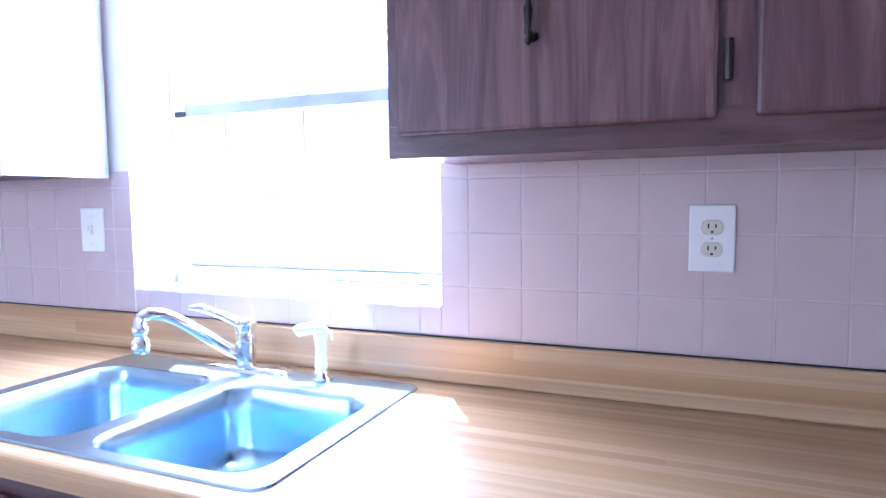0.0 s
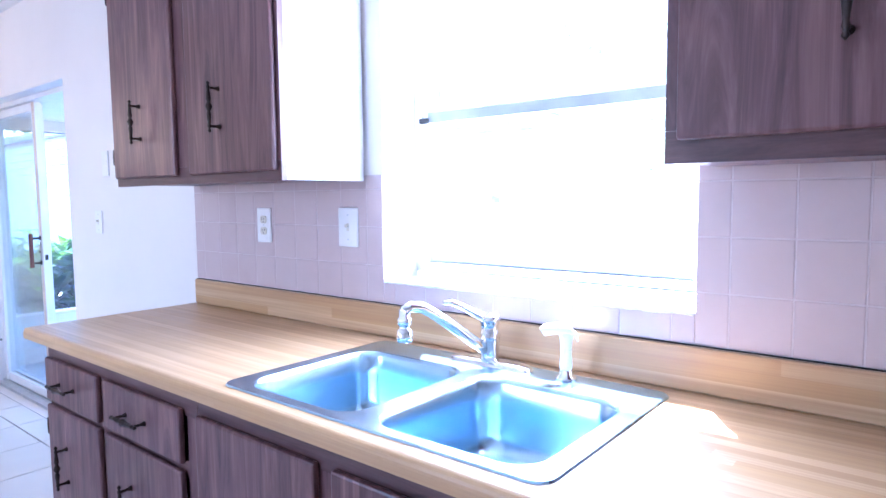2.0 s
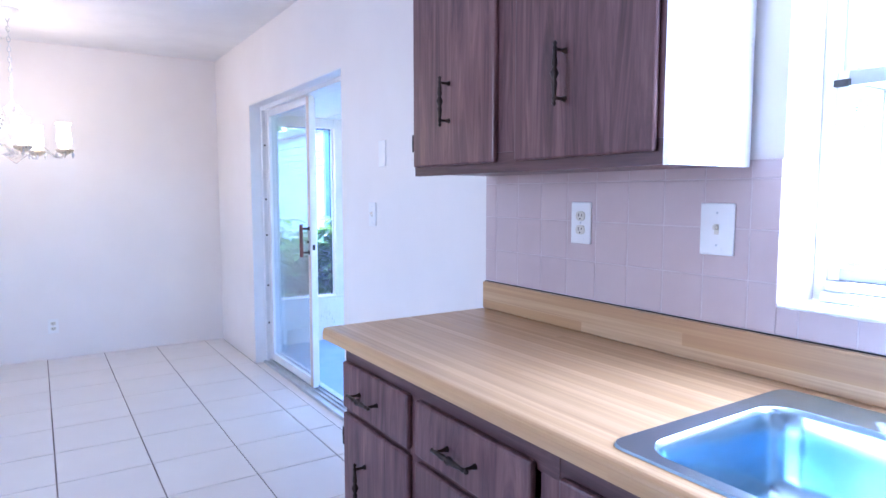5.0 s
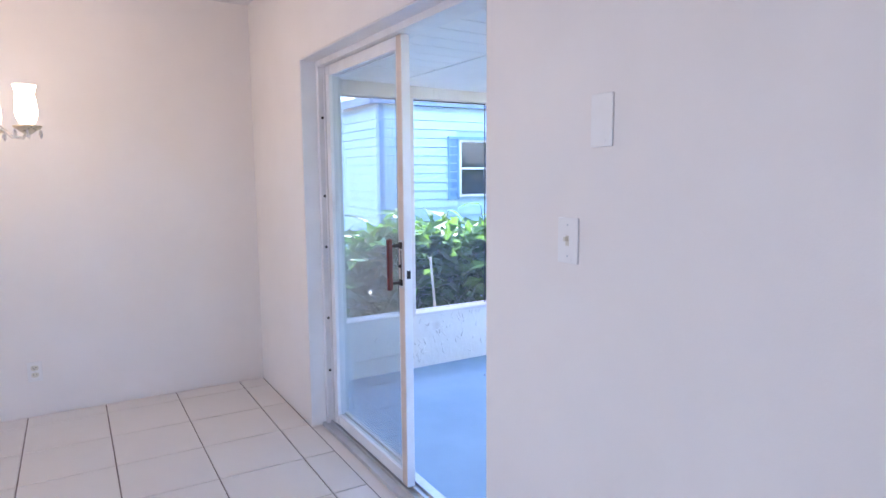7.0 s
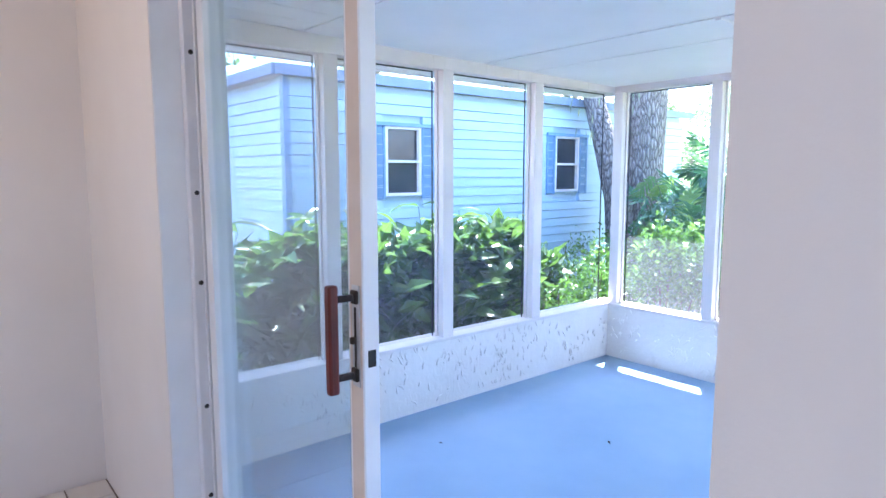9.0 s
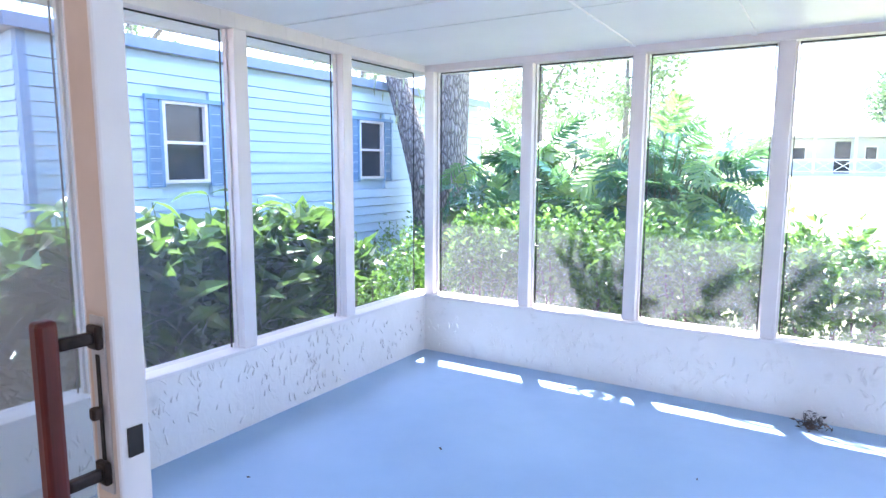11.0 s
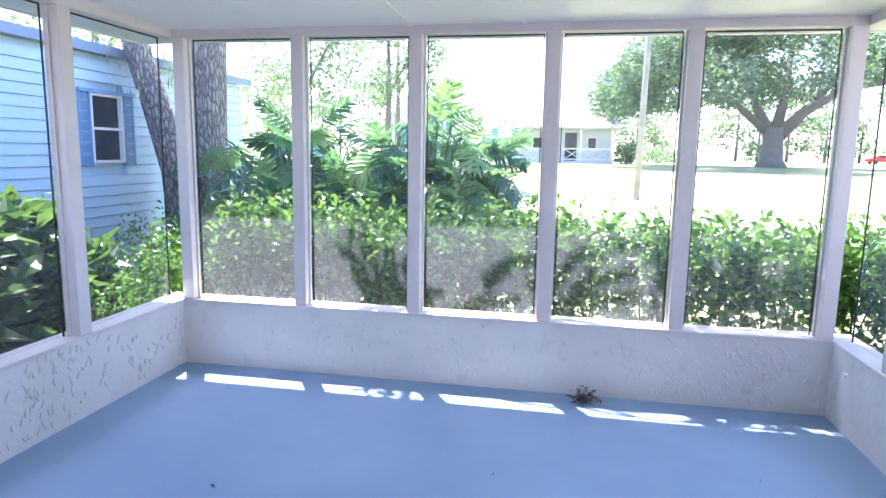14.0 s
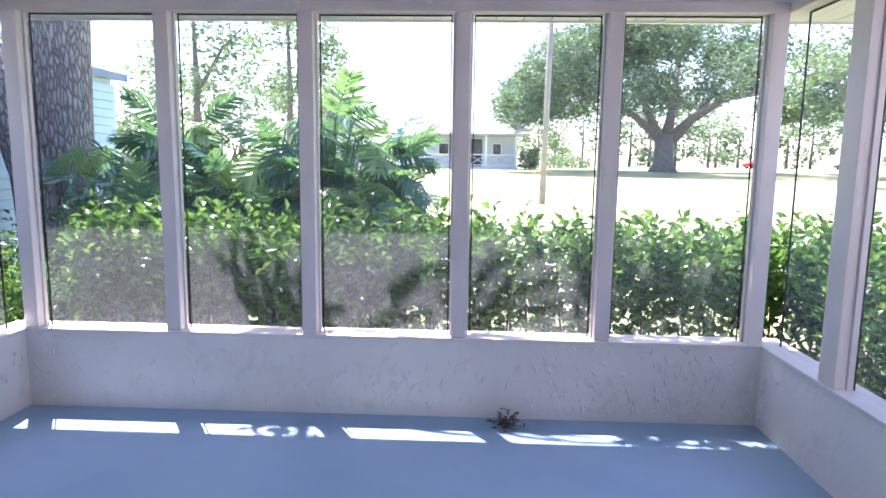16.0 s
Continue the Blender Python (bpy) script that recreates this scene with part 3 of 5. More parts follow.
part("reveal_lining", boxed(DOOR_L + 0.0065, DOOR_R - 0.001, 0.002, fy0 - 0.0005, DOOR_H - 0.006, DOOR_H - 0.001), trim_paint, door, "white painted door reveal")
for yy in (0.150, 0.172):
    part("weather_seal", boxed(DOOR_L + 0.036, DOOR_L + 0.053, yy, yy + 0.005, 0.03, DOOR_H - 0.036), rubber, door, "thin black weather seal")
part("jamb_stop", boxed(DOOR_L + 0.035, DOOR_L + 0.05, 0.115, 0.128, 0.03, DOOR_H - 0.035), alu_white, door)
part("jamb_stop", boxed(DOOR_L + 0.035, DOOR_L + 0.05, 0.155, 0.168, 0.03, DOOR_H - 0.035), alu_white, door)
for z in (0.32, 0.62, 1.02, 1.30, 1.72):
    part("screw", lathe(bmesh.new(), [(0.008, 0), (0.006, 0.004)], Matrix.Translation((DOOR_L + 0.036, 0.105, z)) @ Matrix.Rotation(radians(90), 4, "Y"), 8), dark_slot, door)
part("head_track", boxed(DOOR_L + 0.035, DOOR_R - 0.03, fy0, fy1, DOOR_H - 0.035, DOOR_H, bevel=0.003), alu_white, door)
sill_bm = boxed(DOOR_L, DOOR_R, fy0 - 0.02, fy1 + 0.03, -0.011, 0.012, bevel=0.003)
for yy in (0.105, 0.14, 0.175):
    box(sill_bm, DOOR_L + 0.035, DOOR_R - 0.03, yy - 0.003, yy + 0.003, 0.012, 0.026)
part("threshold_track", sill_bm, aluminium, door, "ribbed grey aluminium threshold track")


def glass_panel(nm, x0, x1, y0, y1):
    p = part(nm, boxed(x0, x0 + 0.05, y0, y1, 0.028, DOOR_H - 0.037, bevel=0.003), alu_white, door)
    part("stile", boxed(x1 - 0.055, x1, y0, y1, 0.028, DOOR_H - 0.037, bevel=0.003), alu_white, p)
    part("rail", boxed(x0 + 0.05, x1 - 0.055, y0 + 0.004, y1 - 0.004, 0.028, 0.085, bevel=0.002), alu_white, p)
    part("rail", boxed(x0 + 0.05, x1 - 0.055, y0 + 0.004, y1 - 0.004, DOOR_H - 0.09, DOOR_H - 0.037, bevel=0.002), alu_white, p)
    ym = (y0 + y1) / 2
    gl = part("pane", boxed(x0 + 0.05, x1 - 0.055, ym - 0.002, ym + 0.002, 0.085, DOOR_H - 0.09), door_glass, p)
    gl.visible_shadow = False
    return p


slider = glass_panel("sliding_panel", DOOR_L + 0.075, -4.324, 0.112, 0.150)
glass_panel("fixed_panel", DOOR_L + 0.05, -4.40, 0.156, 0.188)
part("handle_bar", boxed(-4.353, -4.332, 0.040, 0.062, 0.922, 1.142, bevel=0.005), handle_wood, slider, "reddish varnished wooden pull bar")
for z in (0.952, 1.112):
    br = boxed(-4.349, -4.338, 0.0625, 0.100, z - 0.007, z + 0.007, bevel=0.003)
    box(br, -4.356, -4.334, 0.100, 0.1085, z - 0.014, z + 0.014, bevel=0.003)
    part("bracket", br, iron, slider, "dark metal pull bracket")
# added strip: its tan holds both ageing and the face's warm shade
part("stile_face", boxed(-4.372, -4.329, 0.1117, 0.11195, 0.03, DOOR_H - 0.04), two_tone("aged_shaded_tan", (0.60, 0.50, 0.42), (0.70, 0.60, 0.52), 6, 0.5, 60, 0.06), slider, "aged tan inner stile face with its warm shade painted in")
part("lock_plate", boxed(-4.362, -4.335, 0.1085, 0.1115, 0.925, 1.135, bevel=0.001), aluminium, slider)
part("lock_slot", boxed(-4.352, -4.345, 0.1075, 0.1084, 0.965, 1.09), dark_slot, slider)
part("thumb_latch", boxed(-4.354, -4.343, 0.096, 0.1074, 1.015, 1.03, bevel=0.003), iron, slider)
part("latch", boxed(-4.3235, -4.3215, 0.122, 0.140, 0.968, 1.003), dark_slot, slider)

# ---- structure: kitchen window ----
win = thing("window_1", pose(0, 0, 0), "white aluminium single-hung kitchen window over the sink", "window", "", "structure")
wy0, wy1 = 0.15, 0.20
part("window_sill", boxed(WIN_L, WIN_R, -0.0003, wy0, WIN_B - 0.02, WIN_B + 0.006, bevel=0.002), trim_paint, win, "white plastered window ledge with a rough edge")
part("window_frame", boxed(WIN_L, WIN_L + 0.03, wy0, wy1 + 0.01, WIN_B + 0.006, WIN_T, bevel=0.003), alu_white, win)
part("window_frame", boxed(WIN_R - 0.03, WIN_R, wy0, wy1 + 0.01, WIN_B + 0.006, WIN_T, bevel=0.003), alu_white, win)
part("window_frame", boxed(WIN_L + 0.03, WIN_R - 0.03, wy0, wy1 + 0.01, WIN_T - 0.03, WIN_T, bevel=0.003), alu_white, win)
fb = boxed(WIN_L + 0.03, WIN_R - 0.03, wy0 - 0.03, wy1 + 0.01, WIN_B + 0.006, WIN_B + 0.03, bevel=0.003)
box(fb, WIN_L + 0.03, WIN_R - 0.03, wy0 - 0.01, wy1, WIN_B + 0.03, WIN_B + 0.055, bevel=0.003)
part("window_frame", fb, aluminium, win)
for nm, za, zb, ya in (("lower_sash", WIN_B + 0.056, 1.62, wy0 + 0.004), ("upper_sash", 1.60, WIN_T - 0.031, wy0 + 0.032)):
    sash = part(nm, boxed(WIN_L + 0.031, WIN_L + 0.055, ya, ya + 0.022, za, zb), alu_white, win)
    part("stile", boxed(WIN_R - 0.055, WIN_R - 0.031, ya, ya + 0.022, za, zb), alu_white, sash)
    part("rail", boxed(WIN_L + 0.055, WIN_R - 0.055, ya, ya + 0.022, za, za + 0.03, bevel=0.002), alu_dark, sash)
    part("rail", boxed(WIN_L + 0.055, WIN_R - 0.055, ya - 0.003, ya + 0.022, zb - 0.035, zb, bevel=0.002), alu_dark, sash)
    gl = part("pane", boxed(WIN_L + 0.055, WIN_R - 0.055, ya + 0.009, ya + 0.012, za + 0.03, zb - 0.035), window_glass, sash)
    gl.visible_shadow = False
part("sash_lock", boxed(-0.70, -0.63, 0.135, 0.152, 1.62, 1.632, bevel=0.003), aluminium, win)
part("side_latch", boxed(WIN_L + 0.028, WIN_L + 0.06, 0.14, 0.153, 1.585, 1.60), dark_slot, win)

rear = thing("window_2", pose(0, 0, 0), "plain white window in the rear wall", "window", "", "structure")
for a in ((-3.2, -3.16, 0.7, 2.2), (-2.04, -2.0, 0.7, 2.2), (-3.16, -2.04, 0.7, 0.74), (-3.16, -2.04, 2.16, 2.2), (-3.16, -2.04, 1.43, 1.47)):
    part("window_frame", boxed(a[0], a[1], Y_BACK - 0.16, Y_BACK - 0.1, a[2], a[3]), alu_white, rear)

# ---- kitchen cabinets ----


def pull(parent, x, y, z, vertical=True):
    """Turned black iron pull on two posts."""
    m = Matrix.Translation((x, y - 0.034, z))
    if not vertical:
        m = m @ Matrix.Rotation(radians(90), 4, "Y")
    prof = [(0.001, -0.076), (0.006, -0.070), (0.003, -0.064), (0.006, -0.058), (0.0045, -0.05), (0.0075, -0.022), (0.0045, -0.014), (0.011, 0.0), (0.0045, 0.014), (0.0075, 0.022), (0.0045, 0.05), (0.006, 0.058), (0.003, 0.064), (0.006, 0.070), (0.001, 0.076)]
    bm = lathe(bmesh.new(), prof, m, 10)
    h = part("handle", bm, iron, parent, "black wrought-iron spindle pull", True)
    for s in (-0.056, 0.056):
        p0 = m @ Vector((0, 0, s))
        part("post", tube(bmesh.new(), [p0, p0 + Vector((0, 0.022, 0)), p0 + Vector((0, 0.0335, 0))], [0.004, 0.004, 0.008], 8), iron, h)
    return h


def hinge(parent, x, y, z):
    bm = lathe(bmesh.new(), [(0.006, -0.028), (0.007, 0), (0.006, 0.028)], Matrix.Translation((x, y, z)), 8)
    return part("hinge", bm, iron, parent, "small dark iron hinge")


def front(cab, nm, x0, x1, y, z0, z1, handle=None, hinge_x=None):
    d = part(nm, boxed(x0, x1, y - 0.018, y - 0.0005, z0, z1, bevel=0.006, seg=2), cabinet_wood, cab)
    if handle:
        pull(d, handle[0], y - 0.018, handle[1], handle[2])
    if hinge_x is not None:
        for z in (z0 + 0.08, z1 - 0.08):
            hinge(d, hinge_x, y - 0.012, z)
    return d


UZ0, UZ1, UY = 1.40, 2.20, -0.326


def upper(x0, x1, label, side_right=None):
    c = thing("wall_cabinet", pose(0, 0, 0), label, "cabinet", "kitchen wall cabinets")
    xr = x1 - 0.016 if side_right else x1
    part("body", boxed(x0, xr, UY + 0.019, -0.0015, UZ0 + 0.006, UZ1), cabinet_wood, c)
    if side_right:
        part("side_panel", boxed(x1 - 0.0155, x1, UY + 0.019, -0.012, UZ0 + 0.002, UZ1), side_right, c, "glossy side panel with window glare painted pale")
    part("rail", boxed(x0, x1, UY, UY + 0.0185, UZ0, UZ0 + 0.055), cabinet_wood_h, c)
    part("rail", boxed(x0, x1, UY, UY + 0.0185, UZ1 - 0.05, UZ1), cabinet_wood_h, c)
    return c


c = upper(-2.211, -1.209, "dark brown wooden wall cabinet with two doors and a glare-painted side", glare_side)
for a, b in ((-2.211, -2.18), (-1.765, -1.64), (-1.235, -1.209)):
    part("stile", boxed(a, b, UY, UY + 0.0185, UZ0 + 0.0555, UZ1 - 0.0505), cabinet_wood, c)
front(c, "door", -2.195, -1.757, UY, 1.428, 2.17, (-1.978, 1.618, True), -2.2)
front(c, "door", -1.668, -1.222, UY, 1.428, 2.17, (-1.48, 1.622, True))
c = upper(-0.148, 0.93, "dark brown wooden wall cabinet with two doors, beside the window")
for a, b in ((-0.148, -0.11), (0.37, 0.43), (0.90, 0.93)):
    part("stile", boxed(a, b, UY, UY + 0.0185, UZ0 + 0.0555, UZ1 - 0.0505), cabinet_wood, c)
front(c, "door", -0.125, 0.375, UY, 1.438, 2.17, (0.114, 1.632, True), 0.388)
front(c, "door", 0.423, 0.91, UY, 1.438, 2.17, (0.66, 1.63, True))
c = upper(0.932, 1.75, "dark brown wooden wall cabinet with a single door")
for a, b in ((0.932, 0.965), (1.715, 1.75)):
    part("stile", boxed(a, b, UY, UY + 0.0185, UZ0 + 0.0555, UZ1 - 0.0505), cabinet_wood, c)
front(c, "door", 0.95, 1.73, UY, 1.438, 2.17, (1.05, 1.63, True))

BY = -0.61


def base_unit(x0, x1, label):
    c = thing("base_cabinet", pose(0, 0, 0), label, "cabinet", "kitchen base cabinets")
    part("body", boxed(x0, x1, BY + 0.0185, -0.002, 0.10, 0.66), cabinet_wood, c)
    part("plinth", boxed(x0 + 0.001, x1 - 0.001, BY + 0.07, -0.05, 0.0, 0.0995), cabinet_wood_h, c)
    part("rail", boxed(x0, x1, BY, BY + 0.018, 0.8, 0.873), cabinet_wood_h, c)
    part("rail", boxed(x0, x1, BY, BY + 0.018, 0.10, 0.14), cabinet_wood_h, c)
    part("end_panel", boxed(x0, x0 + 0.016, BY + 0.0185, -0.002, 0.661, 0.873), cabinet_wood, c)
    part("end_panel", boxed(x1 - 0.016, x1, BY + 0.0185, -0.002, 0.661, 0.873), cabinet_wood, c)
    return c


def stiles(c, *spans):
    for a, b in spans:
        part("stile", boxed(a, b, BY, BY + 0.018, 0.1405, 0.7995), cabinet_wood, c)


c = base_unit(-2.165, -1.20, "dark brown wooden base cabinet with two drawers and two doors")
stiles(c, (-2.165, -2.13), (-1.76, -1.68), (-1.25, -1.20))
part("rail", boxed(-2.13, -1.76, BY, BY + 0.018, 0.64, 0.68), cabinet_wood_h, c)
part("rail", boxed(-1.68, -1.25, BY, BY + 0.018, 0.64, 0.68), cabinet_wood_h, c)
front(c, "drawer", -2.155, -1.748, BY, 0.672, 0.818, (-1.975, 0.742, False))
front(c, "drawer", -1.708, -1.262, BY, 0.672, 0.818, (-1.50, 0.742, False))
front(c, "door", -2.155, -1.748, BY, 0.125, 0.655, (-2.0, 0.475, True), -2.16)
front(c, "door", -1.708, -1.262, BY, 0.125, 0.655, (-1.545, 0.475, True))
c = base_unit(-1.198, -0.16, "dark brown wooden sink base cabinet with two doors")
stiles(c, (-1.198, -1.15), (-0.76, -0.68), (-0.21, -0.16))
front(c, "door", -1.185, -0.735, BY, 0.125, 0.818, (-0.98, 0.55, True))
front(c, "door", -0.685, -0.235, BY, 0.125, 0.818, (-0.47, 0.55, True))
c = base_unit(-0.158, 1.75, "dark brown wooden base cabinet with drawers and doors")
stiles(c, (-0.158, -0.11), (0.42, 0.50), (1.06, 1.14), (1.70, 1.75))
for a, b in ((-0.125, 0.435), (0.485, 1.075), (1.125, 1.715)):
    front(c, "drawer", a, b, BY, 0.672, 0.818, ((a + b) / 2, 0.742, False))
    front(c, "door", a, b, BY, 0.125, 0.655, (a + 0.15, 0.475, True))

# worktop with its sink cut-out, rounded nose and upstand
SX0, SX1, SY0, SY1, ZC = -1.083, -0.215, -0.613, -0.062, 0.914
CX0, CX1 = -2.235, 1.76
ct = thing("worktop", pose(0, 0, 0), "light oak-look laminate kitchen worktop with rounded front edge", "worktop")
bm = bmesh.new()
prof = [(-0.60, ZC - 0.04), (-0.64, ZC - 0.04)]
for k in range(7):
    a = radians(180 + 20 - 110 * k / 6)
    prof.append((-0.642 + 0.018 * math.cos(a), ZC - 0.018 + 0.018 * math.sin(a)))
prof[2] = (-0.66, ZC - 0.036)
prof.append((-0.60, ZC))
ends = []
for x in (CX0, CX1):
    ends.append([bm.verts.new((x, y, z)) for y, z in prof])
n = len(prof)
for k in range(n):
    bm.faces.new((ends[0][k], ends[0][(k + 1) % n], ends[1][(k + 1) % n], ends[1][k]))
bm.faces.new(ends[0][::-1])
bm.faces.new(ends[1])
bmesh.ops.recalc_face_normals(bm, faces=bm.faces)
box(bm, CX0, SX0 + 0.02, -0.60, -0.001, ZC - 0.04, ZC)
box(bm, SX1 - 0.02, CX1, -0.60, -0.001, ZC - 0.04, ZC)
box(bm, SX0 + 0.02, SX1 - 0.02, SY1 - 0.02, -0.001, ZC - 0.04, ZC)
part("top", bm, counter_mat, ct)
bs = boxed(CX0, CX1, -0.022, -0.001, ZC + 0.0005, 1.016, bevel=0.005)
part("upstand", bs, counter_mat, ct, "low laminate upstand along the wall")
part("end_strip", boxed(CX0 - 0.003, CX0 - 0.0005, -0.655, -0.002, ZC - 0.038, ZC - 0.002), counter_mat, ct)
part("sealant_line", boxed(CX0, CX1, -0.011, -0.001, 1.0163, 1.0178), dark_slot, ct)

# sink
sink = thing("sink", pose(0, 0, 0), "stainless steel double-bowl drop-in kitchen sink", "sink")
bm = bmesh.new()
outer = loop(bm, rrect(SX0, SX1, SY0, SY1, 0.035), ZC + 0.0045)
lip = loop(bm, rrect(SX0 - 0.003, SX1 + 0.003, SY0 - 0.003, SY1 + 0.003, 0.036), ZC + 0.0006)
bridge(bm, outer, lip)
BL = (-1.042, -0.675, -0.585, -0.172)
BR = (-0.630, -0.258, -0.585, -0.185)
holes = []
for b in (BL, BR):
    holes.append(loop(bm, rrect(*b, 0.065), ZC + 0.0035))
edges = []
for lp in (outer, *holes):
    for k in range(len(lp)):
        a, b = lp[k], lp[(k + 1) % len(lp)]
        e = bm.edges.get((a, b)) or bm.edges.new((a, b))
        edges.append(e)
bmesh.ops.triangle_fill(bm, edges=edges, use_beauty=True)
part("deck", bm, steel, sink)
for b in (BL, BR):
    bm = bmesh.new()
    x0, x1, y0, y1 = b
    last = None
    for ins, z, r in ((0, 0.0035, 0.065), (0.004, 0.0, 0.064), (0.008, -0.008, 0.062), (0.014, -0.06, 0.06), (0.020, -0.125, 0.058), (0.027, -0.15, 0.055), (0.042, -0.166, 0.05), (0.07, -0.174, 0.045)):
        lp = loop(bm, rrect(x0 + ins, x1 - ins, y0 + ins, y1 - ins, r), ZC + z)
        if last:
            bridge(bm, last, lp)
        last = lp
    dr = loop(bm, [((x0 + x1) / 2 + 0.045 * math.cos(a), (y0 + y1) / 2 + 0.045 * math.sin(a)) for a in [radians(360 * k / 28) for k in range(28)]], ZC - 0.178)
    dr = dr[3:] + dr[:3]
    bridge(bm, last, dr[: len(last)])
    bowl = part("bowl", bm, steel, sink, "", True)
    dbm = lathe(bmesh.new(), [(0.046, -0.001), (0.04, 0.001), (0.034, -0.006), (0.012, -0.010), (0.001, -0.010)], Matrix.Translation(((x0 + x1) / 2, (y0 + y1) / 2, ZC - 0.176)), 20)
    part("drain", dbm, chrome, bowl, "chrome basket drain", True)

# tap with its swivel spout, lever and aerator
tap = thing("kitchen_tap", pose(-0.668, -0.10, ZC + 0.0045), "chrome single-lever kitchen tap with swivel spout", "tap")
bm = bmesh.new()
a = loop(bm, rrect(-0.125, 0.125, -0.028, 0.028, 0.027), 0)
b = loop(bm, rrect(-0.122, 0.122, -0.025, 0.025, 0.0245), 0.008)
c2 = loop(bm, rrect(-0.09, 0.09, -0.018, 0.018, 0.0175), 0.013)
bridge(bm, a, b)
bridge(bm, b, c2)
bm.faces.new(c2)
part("base_plate", bm, chrome, tap, "", True)
part("body", lathe(bmesh.new(), [(0.026, 0.012), (0.024, 0.02), (0.024, 0.058), (0.0255, 0.060), (0.0255, 0.085), (0.024, 0.087), (0.024, 0.105), (0.028, 0.112), (0.028, 0.122), (0.022, 0.130), (0.004, 0.132)], None, 20), chrome, tap, "", True)
sp = [(-0.006, -0.016, 0.042), (-0.016, -0.05, 0.066), (-0.036, -0.115, 0.116), (-0.054, -0.168, 0.154), (-0.063, -0.195, 0.169), (-0.072, -0.222, 0.173), (-0.077, -0.236, 0.168), (-0.078, -0.238, 0.155)]
spout = part("spout", tube(bmesh.new(), sp, [0.016, 0.0155, 0.0145, 0.014, 0.0135, 0.0135, 0.0135, 0.0135], 14), chrome, tap, "", True)
part("aerator", lathe(bmesh.new(), [(0.0135, 0.0), (0.0135, -0.018), (0.017, -0.02), (0.017, -0.034), (0.013, -0.036), (0.013, -0.044), (0.018, -0.048), (0.0195, -0.066), (0.017, -0.076), (0.002, -0.077)], Matrix.Translation((-0.078, -0.238, 0.168)), 16), chrome, spout, "", True)
lv = [(-0.002, -0.006, 0.116), (-0.010, -0.032, 0.130), (-0.024, -0.078, 0.156), (-0.034, -0.112, 0.172), (-0.042, -0.136, 0.174)]
part("lever", tube(bmesh.new(), lv, [0.016, 0.012, 0.009, 0.008, 0.005], 10), chrome, tap, "", True)

spray = thing("side_spray", pose(-0.449, -0.104, ZC + 0.0045), "white plastic side spray with chrome collar", "sprayer")
part("collar", lathe(bmesh.new(), [(0.026, 0), (0.024, 0.006), (0.017, 0.010), (0.016, 0.022), (0.002, 0.023)], None, 18), chrome, spray, "", True)
part("stem", lathe(bmesh.new(), [(0.013, 0.0225), (0.015, 0.03), (0.013, 0.06), (0.014, 0.09), (0.017, 0.105), (0.012, 0.115), (0.001, 0.117)], None, 16), plastic_white, spray, "", True)
part("head", tube(bmesh.new(), [(0.012, 0.006, 0.105), (0.004, 0.0, 0.117), (-0.015, -0.012, 0.121), (-0.04, -0.028, 0.117), (-0.046, -0.032, 0.112)], [0.009, 0.014, 0.014, 0.014, 0.011], 12), plastic_white, spray, "", True)
part("trigger", tube(bmesh.new(), [(0.010, 0.006, 0.116), (0.020, 0.012, 0.106), (0.023, 0.014, 0.09)], [0.005, 0.004, 0.003], 8), plastic_white, spray, "", True)

# ---- electrical plates ----


def plate(kind_, x, y, z, turn, w=0.082, h=0.128):
    label = {"outlet": "white wall plate with a cream double socket", "switch": "white wall plate with a toggle light switch", "blank": "blank white wall plate"}[kind_]
    t = thing({"outlet": "wall_outlet", "switch": "light_switch", "blank": "wall_plate"}[kind_], pose(x, y, z, 0, 0, turn), label, {"outlet": "outlet", "switch": "switch", "blank": "plate"}[kind_])
    part("plate", boxed(-w / 2, w / 2, -0.0065, -0.0005, -h / 2, h / 2, bevel=0.003), plastic_white, t)
    if kind_ == "outlet":
        for s in (-0.021, 0.021):
            bm = bmesh.new()
            pts = rrect(-0.019, 0.019, -0.0145, 0.0145, 0.012, 4)
            fa = [bm.verts.new((px, -0.0068, s + pz)) for px, pz in pts]
            fb_ = [bm.verts.new((px * 0.96, -0.0090, s + pz * 0.96)) for px, pz in pts]
            bridge(bm, fa, fb_)
            bm.faces.new(fb_)
            so = part("socket", bm, plastic_cream, t, "cream socket face")
            for px, hh in ((-0.0065, 0.009), (0.0065, 0.007)):
                part("slot", boxed(px - 0.0014, px + 0.0014, -0.0094, -0.0089, s + 0.003 - hh / 2, s + 0.003 + hh / 2), dark_slot, so)
            part("slot", lathe(bmesh.new(), [(0.0026, 0), (0.0026, 0.0006)], Matrix.Translation((0, -0.0089, s - 0.0085)) @ Matrix.Rotation(radians(90), 4, "X"), 8), dark_slot, so)
        part("screw", lathe(bmesh.new(), [(0.003, 0), (0.002, 0.0012)], Matrix.Translation((0, -0.0065, 0)) @ Matrix.Rotation(radians(90), 4, "X"), 8), aluminium, t)
    if kind_ == "switch":
        part("toggle_slot", boxed(-0.006, 0.006, -0.0072, -0.0066, -0.013, 0.013), plastic_cream, t)
        part("toggle", boxed(-0.004, 0.004, -0.018, -0.0073, -0.001, 0.010, bevel=0.001), plastic_cream, t)
        for s in (-0.04, 0.04):
            part("screw", lathe(bmesh.new(), [(0.003, 0), (0.002, 0.0012)], Matrix.Translation((0, -0.0065, s)) @ Matrix.Rotation(radians(90), 4, "X"), 8), aluminium, t)
    return t


TF = -0.0075
plate("outlet", 0.376, TF, 1.249, 0)
plate("switch", -1.287, TF, 1.254, 0, 0.092)
